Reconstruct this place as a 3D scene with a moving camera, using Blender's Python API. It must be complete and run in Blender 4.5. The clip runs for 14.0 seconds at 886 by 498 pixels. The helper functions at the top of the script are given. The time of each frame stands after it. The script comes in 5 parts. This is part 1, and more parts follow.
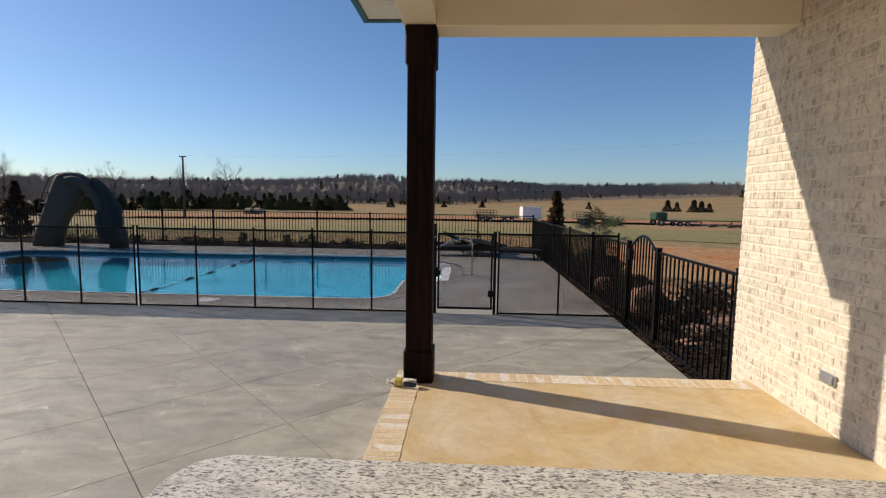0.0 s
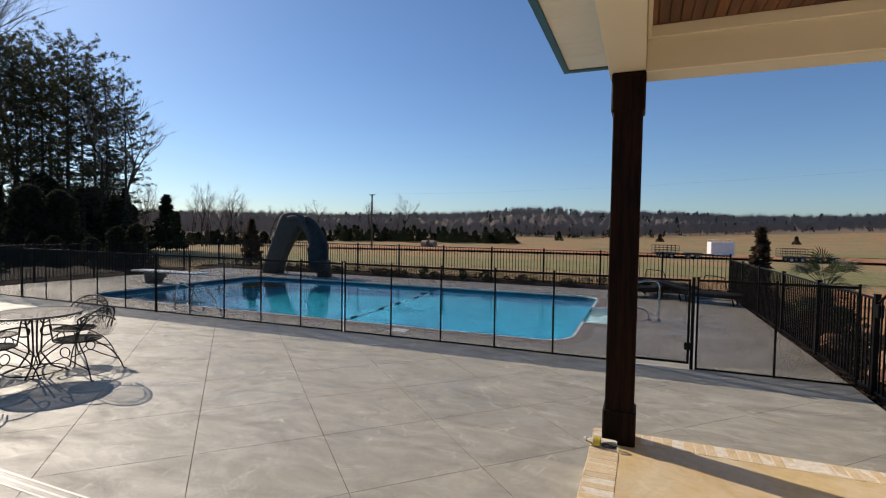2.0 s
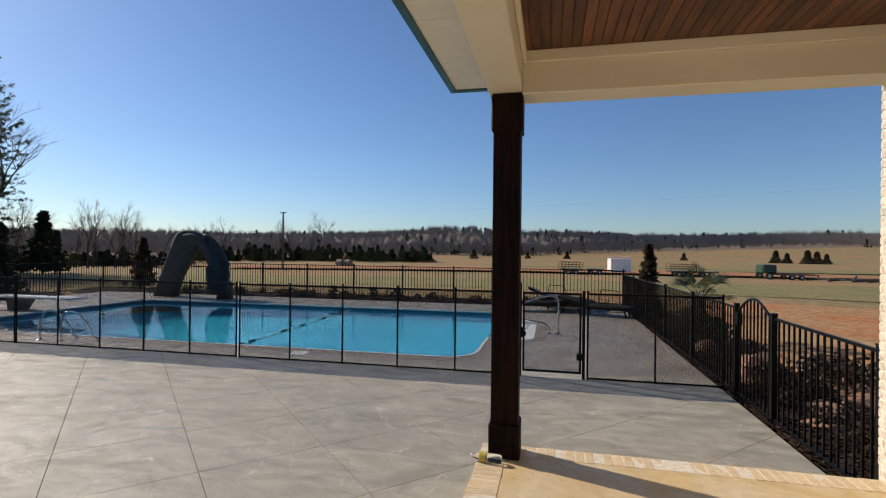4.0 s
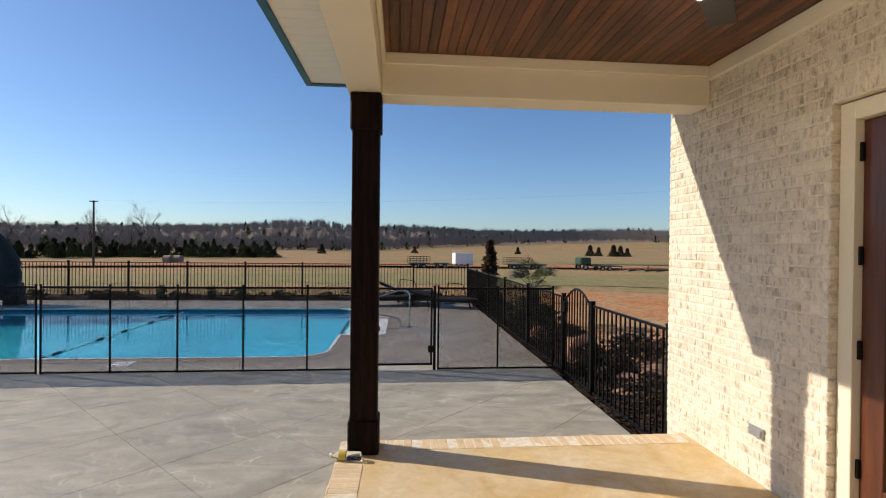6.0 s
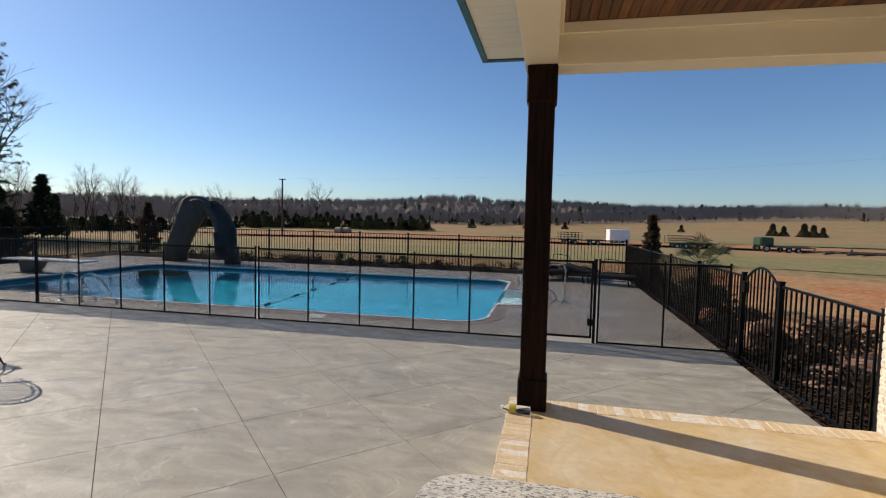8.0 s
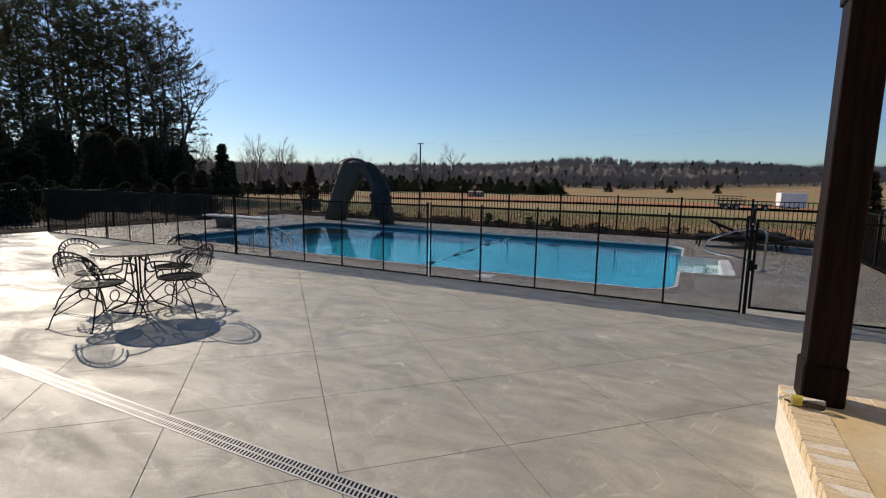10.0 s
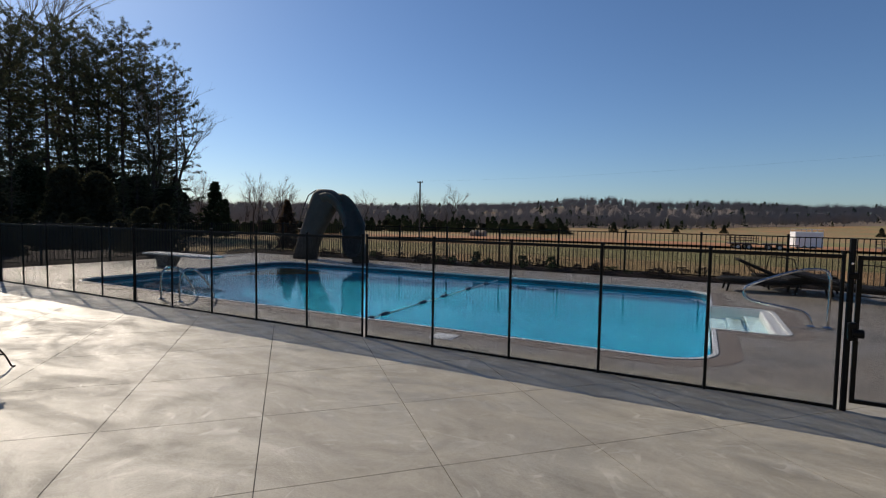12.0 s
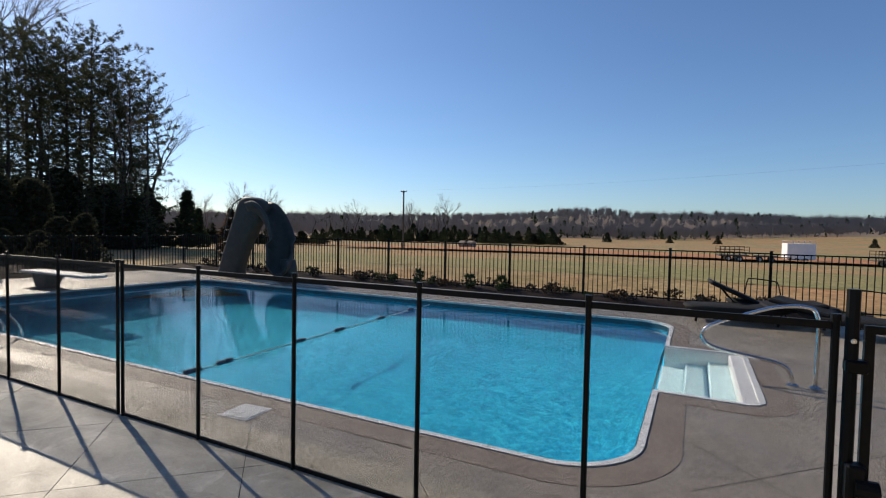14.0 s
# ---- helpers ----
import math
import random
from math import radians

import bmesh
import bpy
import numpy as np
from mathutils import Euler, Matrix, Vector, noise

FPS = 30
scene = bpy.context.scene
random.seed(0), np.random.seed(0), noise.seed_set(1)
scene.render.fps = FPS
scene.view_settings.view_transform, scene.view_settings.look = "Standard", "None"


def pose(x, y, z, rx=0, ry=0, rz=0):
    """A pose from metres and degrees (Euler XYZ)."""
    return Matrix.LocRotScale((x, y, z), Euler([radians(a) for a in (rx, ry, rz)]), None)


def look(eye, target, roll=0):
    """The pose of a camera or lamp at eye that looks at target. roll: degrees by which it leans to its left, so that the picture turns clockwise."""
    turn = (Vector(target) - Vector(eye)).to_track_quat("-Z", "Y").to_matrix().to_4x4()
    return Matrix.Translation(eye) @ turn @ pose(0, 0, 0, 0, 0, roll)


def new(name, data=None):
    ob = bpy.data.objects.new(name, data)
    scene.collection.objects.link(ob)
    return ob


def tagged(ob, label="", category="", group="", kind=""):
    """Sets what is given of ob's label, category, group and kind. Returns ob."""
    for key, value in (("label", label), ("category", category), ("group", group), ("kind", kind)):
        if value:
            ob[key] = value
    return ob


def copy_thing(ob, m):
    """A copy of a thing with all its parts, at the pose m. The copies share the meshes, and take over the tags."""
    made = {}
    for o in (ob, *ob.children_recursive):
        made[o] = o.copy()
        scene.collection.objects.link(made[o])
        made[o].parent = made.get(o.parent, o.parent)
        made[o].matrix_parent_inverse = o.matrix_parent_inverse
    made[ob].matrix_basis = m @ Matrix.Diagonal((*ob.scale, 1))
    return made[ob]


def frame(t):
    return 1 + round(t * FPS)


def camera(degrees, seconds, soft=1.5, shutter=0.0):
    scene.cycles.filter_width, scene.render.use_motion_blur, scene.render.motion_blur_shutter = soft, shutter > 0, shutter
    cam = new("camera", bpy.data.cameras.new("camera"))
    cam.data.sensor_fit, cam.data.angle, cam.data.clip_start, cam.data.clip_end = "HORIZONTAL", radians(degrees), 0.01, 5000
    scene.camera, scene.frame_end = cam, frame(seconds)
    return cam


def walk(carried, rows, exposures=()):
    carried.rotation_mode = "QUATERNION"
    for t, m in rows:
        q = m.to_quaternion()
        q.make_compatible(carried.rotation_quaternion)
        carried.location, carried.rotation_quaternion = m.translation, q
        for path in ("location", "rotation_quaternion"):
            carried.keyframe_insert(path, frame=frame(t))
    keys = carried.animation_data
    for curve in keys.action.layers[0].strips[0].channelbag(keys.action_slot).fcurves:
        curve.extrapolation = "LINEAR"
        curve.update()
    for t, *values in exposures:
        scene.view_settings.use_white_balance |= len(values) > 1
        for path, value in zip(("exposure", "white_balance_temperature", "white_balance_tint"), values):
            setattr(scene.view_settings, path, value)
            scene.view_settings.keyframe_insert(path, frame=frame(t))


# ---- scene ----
cam = camera(83.7, 14.0, soft=1.15)
PATH = [
    (0, (0.121, 0.087, 1.701), (0.026, 2.075, 1.501), 0.8),
    (0.5, (-0.054, 0.107, 1.757), (-0.267, 2.086, 1.562), 0.8),
    (1, (-0.116, 0.057, 1.797), (-0.498, 2.013, 1.629), 0.8),
    (1.5, (-0.107, 0.046, 1.812), (-0.686, 1.956, 1.686), 0.8),
    (2, (-0.111, 0.03, 1.82), (-0.857, 1.884, 1.742), 0.9),
    (2.5, (-0.093, 0.054, 1.8), (-0.931, 1.869, 1.764), 1.0),
    (3, (-0.084, 0.068, 1.794), (-0.9, 1.895, 1.781), 1.1),
    (3.5, (-0.034, 0.119, 1.79), (-0.706, 2.002, 1.787), 0.8),
    (4, (0.093, 0.157, 1.805), (-0.336, 2.11, 1.807), 0.6),
    (4.2, (0.131, 0.161, 1.804), (-0.185, 2.136, 1.808), 0.6),
    (6.3, (-0.002, 0.086, 1.832), (0.179, 2.078, 1.817), 0.6),
    (6.5, (-0.019, 0.064, 1.829), (0.107, 2.06, 1.813), 0.5),
    (7, (-0.079, 0.03, 1.819), (-0.108, 2.03, 1.784), 0.7),
    (7.5, (-0.129, -0.013, 1.802), (-0.345, 1.974, 1.734), 0.9),
    (8, (-0.143, -0.087, 1.775), (-0.559, 1.865, 1.652), 1.3),
    (8.5, (-0.258, -0.206, 1.76), (-0.869, 1.688, 1.562), 1.6),
    (9, (-0.508, -0.254, 1.717), (-1.284, 1.571, 1.455), 1.8),
    (9.2, (-0.595, -0.246, 1.704), (-1.423, 1.552, 1.418), 1.8),
    (11.3, (-1.451, 1.573, 1.449), (-2.374, 3.335, 1.243), 1.1),
    (11.5, (-1.425, 1.836, 1.431), (-2.346, 3.603, 1.256), 1.0),
    (12, (-1.374, 2.576, 1.425), (-2.297, 4.347, 1.309), 1.0),
    (12.5, (-1.253, 3.313, 1.457), (-2.18, 5.084, 1.378), 1.0),
    (13, (-1.09, 3.901, 1.488), (-2.018, 5.671, 1.418), 1.0),
    (13.5, (-1.0, 4.525, 1.51), (-1.922, 6.299, 1.441), 1.0),
    (14, (-0.867, 5.062, 1.529), (-1.777, 6.841, 1.453), 1.1),
]
walk(cam, [(t, look(eye, target, roll)) for t, eye, target, roll in PATH],
     exposures=[(0.0, 0.03), (3.0, -0.01), (4.2, 0.01), (6.3, 0.24), (7.0, 0.18), (8.0, 0.06), (9.0, 0.0), (11.3, -0.15), (12.5, -0.22), (13.2, -0.05), (14.0, 0.15)])

# ---- light ----
world = bpy.data.worlds.new("world")
scene.world = world
world.use_nodes = True
wn = world.node_tree.nodes
sky = wn.new("ShaderNodeTexSky")
sky.sky_type, sky.sun_disc = "NISHITA", False
SUN_DIR = Vector((1.0, -0.352, -0.645)).normalized()
sky.sun_elevation = math.asin(-SUN_DIR.z)
sky.sun_rotation = math.atan2(-SUN_DIR.x, -SUN_DIR.y)
sky.altitude, sky.air_density, sky.dust_density, sky.ozone_density = 200, 1.0, 0.4, 3.5
tint = wn.new("ShaderNodeMix")
tint.data_type, tint.blend_type = "RGBA", "MULTIPLY"
tint.inputs[0].default_value, tint.inputs[7].default_value = 1.0, (0.87, 1.0, 1.17, 1)
world.node_tree.links.new(sky.outputs[0], tint.inputs[6])
world.node_tree.links.new(tint.outputs[2], wn["Background"].inputs[0])
wn["Background"].inputs[1].default_value = 0.09
sun = new("sun", bpy.data.lights.new("sun", "SUN"))
sun.data.energy, sun.data.angle, sun.data.color = 5.0, radians(0.53), (1.0, 0.875, 0.72)
sun.rotation_euler = SUN_DIR.to_track_quat("-Z", "Y").to_euler()


# ---- materials ----
def mat(name, c1, c2=None, scale=4.0, rough=0.7, metal=0.0, bump=0.0, bump_scale=60.0, c3=None, scale3=0.7,
        rand=0.0, coat=0.0, warp=0.0, fine=0.10, c3max=1.0, thin=0.0, fine_scale=7.0, stretch=(1, 1, 1), rough2=None, spec=0.5, bright=(0.35, 0.65)):
    m = bpy.data.materials.new(name)
    m.use_nodes = True
    nt = m.node_tree
    b = nt.nodes["Principled BSDF"]
    b.inputs["Roughness"].default_value, b.inputs["Metallic"].default_value = rough, metal
    b.inputs["Coat Weight"].default_value = coat
    b.inputs["Specular IOR Level"].default_value = spec
    c2 = c2 or tuple(0.8 * v for v in c1)
    tc = nt.nodes.new("ShaderNodeNewGeometry")
    mp = nt.nodes.new("ShaderNodeMapping")
    mp.inputs["Scale"].default_value = stretch
    nt.links.new(tc.outputs["Position"], mp.inputs["Vector"])

    def noise_tex(sc, detail=6.0):
        n = nt.nodes.new("ShaderNodeTexNoise")
        n.inputs["Scale"].default_value, n.inputs["Detail"].default_value, n.inputs["Roughness"].default_value = sc, detail, 0.65
        n.inputs["Distortion"].default_value = warp
        nt.links.new(mp.outputs[0], n.inputs["Vector"])
        return n

    def ramp(src, lo, hi, top=1.0):
        r = nt.nodes.new("ShaderNodeMapRange")
        r.inputs["From Min"].default_value, r.inputs["From Max"].default_value, r.inputs["To Max"].default_value = lo, hi, top
        nt.links.new(src, r.inputs["Value"])
        return r.outputs[0]

    def mix(f, a, bb):
        x = nt.nodes.new("ShaderNodeMix")
        x.data_type = "RGBA"
        nt.links.new(f, x.inputs[0])
        for k, v in ((6, a), (7, bb)):
            if isinstance(v, tuple):
                x.inputs[k].default_value = (*v, 1)
            else:
                nt.links.new(v, x.inputs[k])
        return x.outputs[2]

    n1 = noise_tex(scale)
    col = mix(ramp(n1.outputs[0], *bright), c1, c2)
    if c3:
        n3 = noise_tex(scale3, 4.0)
        col = mix(ramp(n3.outputs[0], 0.42, 0.66, c3max), col, c3)
    if fine:
        nf = noise_tex(scale * fine_scale, 5.0)
        fv = nt.nodes.new("ShaderNodeHueSaturation")
        fr = nt.nodes.new("ShaderNodeMapRange")
        for key, val in (("From Min", 0.3), ("From Max", 0.7), ("To Min", 1 - fine), ("To Max", 1 + fine)):
            fr.inputs[key].default_value = val
        nt.links.new(nf.outputs[0], fr.inputs["Value"])
        nt.links.new(fr.outputs[0], fv.inputs["Value"])
        nt.links.new(col, fv.inputs["Color"])
        col = fv.outputs[0]
    if rand:
        oi = nt.nodes.new("ShaderNodeObjectInfo")
        hs = nt.nodes.new("ShaderNodeHueSaturation")
        nt.links.new(ramp(oi.outputs["Random"], 0, 1), hs.inputs["Value"])
        hs.inputs["Value"].default_value = 1
        mr = nt.nodes.new("ShaderNodeMapRange")
        mr.inputs["To Min"].default_value, mr.inputs["To Max"].default_value = 1 - rand, 1 + rand
        nt.links.new(oi.outputs["Random"], mr.inputs["Value"])
        nt.links.new(mr.outputs[0], hs.inputs["Value"])
        nt.links.new(col, hs.inputs["Color"])
        col = hs.outputs[0]
    nt.links.new(col, b.inputs["Base Color"])
    if rough2 is not None:
        nr = noise_tex(scale * 0.6)
        rr = nt.nodes.new("ShaderNodeMapRange")
        rr.inputs["From Min"].default_value, rr.inputs["From Max"].default_value = 0.35, 0.65
        rr.inputs["To Min"].default_value, rr.inputs["To Max"].default_value = rough, rough2
        nt.links.new(nr.outputs[0], rr.inputs["Value"])
        nt.links.new(rr.outputs[0], b.inputs["Roughness"])
    if bump:
        nb = noise_tex(bump_scale)
        bp = nt.nodes.new("ShaderNodeBump")
        bp.inputs["Strength"].default_value, bp.inputs["Distance"].default_value = bump, 0.01
        nt.links.new(nb.outputs[0], bp.inputs["Height"])
        nt.links.new(bp.outputs[0], b.inputs["Normal"])
    if thin:
        tr, ms = nt.nodes.new("ShaderNodeBsdfTranslucent"), nt.nodes.new("ShaderNodeMixShader")
        ms.inputs[0].default_value = thin
        nt.links.new(col, tr.inputs["Color"])
        nt.links.new(b.outputs[0], ms.inputs[1])
        nt.links.new(tr.outputs[0], ms.inputs[2])
        nt.links.new(ms.outputs[0], nt.nodes["Material Output"].inputs["Surface"])
    return m


M_CONCRETE = mat("brushed_concrete", (0.450, 0.418, 0.342), (0.225, 0.206, 0.166), 1.7, 0.33, bump=0.42, bump_scale=90, c3=(0.335, 0.306, 0.25), scale3=0.35, rough2=0.78, spec=0.42, fine=0.34, fine_scale=75.0, c3max=0.55, warp=1.7, bright=(0.30, 0.72), stretch=(0.75, 1.4, 1.0))
M_DECK = mat("pool_deck_concrete", (0.385, 0.338, 0.275), (0.23, 0.202, 0.164), 1.5, 0.34, bump=0.3, bump_scale=60, c3=(0.24, 0.21, 0.172), scale3=0.4, rough2=0.55, spec=0.5, fine=0.2, fine_scale=30.0, c3max=0.55, warp=0.9, bright=(0.30, 0.72))


def trowel_marks(m):
    """Pale curved trowel sweeps and scuffs across the slab."""
    nt = m.node_tree
    bs = nt.nodes["Principled BSDF"]
    src = bs.inputs["Base Color"].links[0].from_socket
    g = nt.nodes.new("ShaderNodeNewGeometry")
    col = src
    for sc, dist, wd, amt in ((0.55, 3.0, 0.012, 0.34), (1.9, 1.2, 0.010, 0.22)):
        n = nt.nodes.new("ShaderNodeTexNoise")
        n.inputs["Scale"].default_value, n.inputs["Detail"].default_value, n.inputs["Distortion"].default_value = sc, 2.0, dist
        nt.links.new(g.outputs["Position"], n.inputs["Vector"])
        d = nt.nodes.new("ShaderNodeMath")
        d.operation = "COMPARE"
        d.inputs[1].default_value, d.inputs[2].default_value = 0.55, wd
        nt.links.new(n.outputs[0], d.inputs[0])
        k = nt.nodes.new("ShaderNodeTexNoise")
        k.inputs["Scale"].default_value, k.inputs["Detail"].default_value = 6.0, 6.0
        nt.links.new(g.outputs["Position"], k.inputs["Vector"])
        r = nt.nodes.new("ShaderNodeMapRange")
        r.inputs["From Min"].default_value, r.inputs["From Max"].default_value, r.inputs["To Max"].default_value = 0.48, 0.72, amt
        nt.links.new(k.outputs[0], r.inputs["Value"])
        f = nt.nodes.new("ShaderNodeMath")
        f.operation = "MULTIPLY"
        nt.links.new(d.outputs[0], f.inputs[0])
        nt.links.new(r.outputs[0], f.inputs[1])
        x = nt.nodes.new("ShaderNodeMix")
        x.data_type = "RGBA"
        nt.links.new(f.outputs[0], x.inputs[0])
        nt.links.new(col, x.inputs[6])
        x.inputs[7].default_value = (0.78, 0.74, 0.66, 1)
        col = x.outputs[2]
    nt.links.new(col, bs.inputs["Base Color"])


trowel_marks(M_CONCRETE)
M_SUBBASE = mat("joint_shadow_grout", (0.08, 0.075, 0.07), rough=0.9)
M_COPING = mat("coping_concrete", (0.22, 0.18, 0.15), (0.27, 0.23, 0.19), 2.0, 0.6, bump=0.2)
M_PORCH = mat("stained_porch_concrete", (0.60, 0.45, 0.225), (0.51, 0.345, 0.15), 1.6, 0.5, bump=0.15, c3=(0.62, 0.51, 0.34), scale3=1.5, rough2=0.65, warp=1.0)
M_BRICK = mat("whitewashed_brick", (0.71, 0.63, 0.51), (0.34, 0.26, 0.18), 13.0, 0.9, bump=1.0, bump_scale=45, c3=(0.76, 0.69, 0.57), scale3=7.0, rand=0.10, bright=(0.48, 0.66), c3max=0.8, warp=0.5, stretch=(1, 2.3, 1.0))
M_MORTAR = mat("cream_mortar", (0.80, 0.73, 0.61), (0.62, 0.54, 0.43), 22.0, 0.9, bump=0.6, bump_scale=120)
M_EDGEBRICK = mat("edging_brick", (0.69, 0.55, 0.36), (0.61, 0.45, 0.26), 14.0, 0.9, bump=1.0, bump_scale=45, rand=0.05, fine=0.22)
M_CREAM = mat("cream_painted_trim", (0.72, 0.66, 0.52), (0.70, 0.64, 0.50), 3.0, 0.5, fine=0.0)
M_SOFFIT = mat("vinyl_soffit", (0.78, 0.75, 0.66), (0.75, 0.72, 0.63), 3.0, 0.45, fine=0.0)
M_FASCIA = mat("teal_blue_metal_fascia", (0.035, 0.10, 0.13), (0.03, 0.085, 0.11), 3.0, 0.4)
M_SHINGLE = mat("dark_roof_shingle", (0.06, 0.06, 0.06), (0.1, 0.095, 0.09), 9.0, 0.9, bump=0.5)
M_DARKWOOD = mat("dark_stained_cedar", (0.017, 0.0058, 0.0028), (0.0042, 0.0021, 0.0016), 4.0, 0.55, bump=0.35, bump_scale=30, stretch=(8, 8, 0.5), spec=0.10, bright=(0.42, 0.58))
M_DOORWOOD = mat("mahogany_door", (0.11, 0.035, 0.015), (0.06, 0.018, 0.009), 4.0, 0.3, bump=0.15, stretch=(6, 6, 0.6), coat=0.2)
M_GRANITE = mat("speckled_granite", (0.70, 0.67, 0.60), (0.05, 0.046, 0.042), 125.0, 0.3, c3=(0.36, 0.335, 0.30), scale3=14.0, bright=(0.50, 0.60), stretch=(0.8, 1.7, 1.0), warp=0.6, c3max=0.55, fine=0.16)
M_BLACK = mat("black_powder_coat", (0.004, 0.004, 0.004), (0.007, 0.007, 0.007), 8.0, 0.4, spec=0.15)
M_IRON = mat("black_wrought_iron", (0.009, 0.008, 0.007), (0.015, 0.013, 0.012), 12.0, 0.5, bump=0.2, spec=0.2)
M_TABLETOP = mat("stone_table_top", (0.16, 0.13, 0.11), (0.11, 0.09, 0.075), 25.0, 0.4)
# White treads, with the blue tint of light through water put into their colour.
M_STEP = mat("water_tinted_step_fiberglass", (0.62, 0.75, 0.78), (0.56, 0.70, 0.74), 3.0, 0.4)
M_STEEL = mat("stainless_tube", (0.72, 0.72, 0.72), (0.66, 0.66, 0.66), 4.0, 0.16, metal=1.0)
M_GALV = mat("steel_grate", (0.50, 0.49, 0.47), (0.40, 0.39, 0.38), 8.0, 0.55, metal=0.4)
# Lighter warped c3 network paints ripple caustics into the liner's blue.
M_LINER = mat("blue_vinyl_liner_caustics", (0.006, 0.275, 0.48), (0.005, 0.235, 0.42), 3.0, 0.5, c3=(0.05, 0.53, 0.73), scale3=12.0, warp=1.5, spec=0.05)
M_LINERBAND = mat("dark_teal_liner_band", (0.010, 0.085, 0.135), (0.016, 0.12, 0.18), 16.0, 0.4)
M_WHITE = mat("white_fiberglass", (0.78, 0.79, 0.78), (0.72, 0.73, 0.72), 3.0, 0.35)
M_SLIDE = mat("grey_molded_plastic", (0.062, 0.058, 0.050), (0.046, 0.044, 0.039), 5.0, 0.6, bump=0.1, spec=0.25)
M_STAND = mat("grey_moulded_stand", (0.14, 0.135, 0.125), (0.11, 0.105, 0.10), 5.0, 0.5)
M_GRASS = mat("dormant_grass", (0.30, 0.235, 0.125), (0.185, 0.16, 0.072), 0.5, 0.95, bump=1.0, bump_scale=9, c3=(0.36, 0.20, 0.10), scale3=0.06, spec=0.1, fine=0.38, fine_scale=6.0)
M_GREENGRASS = mat("thin_green_pasture", (0.18, 0.178, 0.07), (0.24, 0.21, 0.098), 0.6, 0.95, bump=1.0, bump_scale=9, c3=(0.31, 0.21, 0.11), scale3=0.09, c3max=0.4, spec=0.1, fine=0.38, fine_scale=6.0)
M_SOIL = mat("brown_field_soil", (0.36, 0.15, 0.075), (0.32, 0.18, 0.095), 0.3, 0.95, bump=1.0, bump_scale=6, c3=(0.39, 0.205, 0.105), scale3=0.08, spec=0.1, fine=0.38, fine_scale=6.0)
M_CLAY = mat("red_clay_soil", (0.46, 0.19, 0.08), (0.36, 0.155, 0.065), 1.2, 0.95, bump=1.0, bump_scale=6, c3=(0.36, 0.25, 0.13), scale3=0.25, spec=0.1, fine=0.38, fine_scale=5.0)
M_MULCH = mat("dark_mulch", (0.022, 0.014, 0.010), (0.05, 0.03, 0.02), 30.0, 0.95, bump=1.0, bump_scale=40, spec=0.2)
M_BARK = mat("pine_bark", (0.09, 0.07, 0.055), (0.055, 0.042, 0.035), 6.0, 0.95, bump=0.6, bump_scale=12, stretch=(2, 2, 0.4), spec=0.1)
M_NEEDLE = mat("pine_needles", (0.105, 0.115, 0.062), (0.075, 0.088, 0.048), 0.8, 0.8, c3=(0.12, 0.115, 0.07), scale3=0.3, spec=0.2, thin=0.45)
M_CEDAR = mat("cedar_foliage", (0.030, 0.042, 0.020), (0.045, 0.055, 0.028), 0.5, 0.85, spec=0.15, thin=0.45)
M_THICKET = mat("brushy_understory", (0.052, 0.050, 0.030), (0.036, 0.040, 0.023), 0.6, 0.85, spec=0.15, thin=0.45)
M_TWIG = mat("bare_twigs", (0.30, 0.255, 0.225), (0.22, 0.185, 0.165), 0.05, 0.95, spec=0.05)
M_WOODS = mat("winter_woodland_floor", (0.22, 0.175, 0.14), (0.16, 0.13, 0.105), 0.05, 0.95, bump=1.0, bump_scale=0.5, spec=0.05)
M_LEAF = mat("glossy_shrub_leaf", (0.035, 0.06, 0.018), (0.06, 0.085, 0.03), 12.0, 0.4, thin=0.45)
M_REDLEAF = mat("reddish_shrub_leaf", (0.10, 0.055, 0.035), (0.05, 0.045, 0.025), 9.0, 0.45, thin=0.45)
M_PALM = mat("palm_frond", (0.045, 0.06, 0.022), (0.028, 0.042, 0.015), 3.0, 0.5, thin=0.45)
M_ROCK = mat("tan_sandstone_boulder", (0.33, 0.17, 0.10), (0.22, 0.13, 0.085), 4.0, 0.9, bump=0.8, bump_scale=12)
M_POLE = mat("weathered_pole_wood", (0.09, 0.07, 0.055), rough=0.9)
M_HAY = mat("net_wrapped_hay", (0.30, 0.25, 0.19), (0.17, 0.135, 0.10), 8.0, 0.9)
M_RUST = mat("rusty_farm_steel", (0.10, 0.055, 0.035), (0.05, 0.045, 0.04), 5.0, 0.7)
M_WHITEPAINT = mat("white_trailer_paint", (0.80, 0.80, 0.80), (0.74, 0.74, 0.74), 2.0, 0.4)
M_TYRE = mat("tyre_rubber", (0.02, 0.02, 0.02), rough=0.85)
M_PLATE = mat("grey_outlet_cover", (0.35, 0.36, 0.37), (0.3, 0.31, 0.32), 6.0, 0.35, metal=0.5)
M_FAN = mat("dark_fan_blade", (0.03, 0.025, 0.022), rough=0.45)
M_GLOBE = mat("frosted_light_glass", (0.85, 0.84, 0.80), rough=0.3)
M_GLOBE.node_tree.nodes["Principled BSDF"].inputs["Emission Color"].default_value = (1.0, 0.82, 0.60, 1)
M_GLOBE.node_tree.nodes["Principled BSDF"].inputs["Emission Strength"].default_value = 75.0
M_CUSHION = mat("black_woven_resin", (0.012, 0.012, 0.013), (0.02, 0.02, 0.02), 40.0, 0.75, bump=0.4, bump_scale=120, spec=0.15)
M_FLOAT = mat("blue_rope_float", (0.05, 0.08, 0.15), rough=0.4)
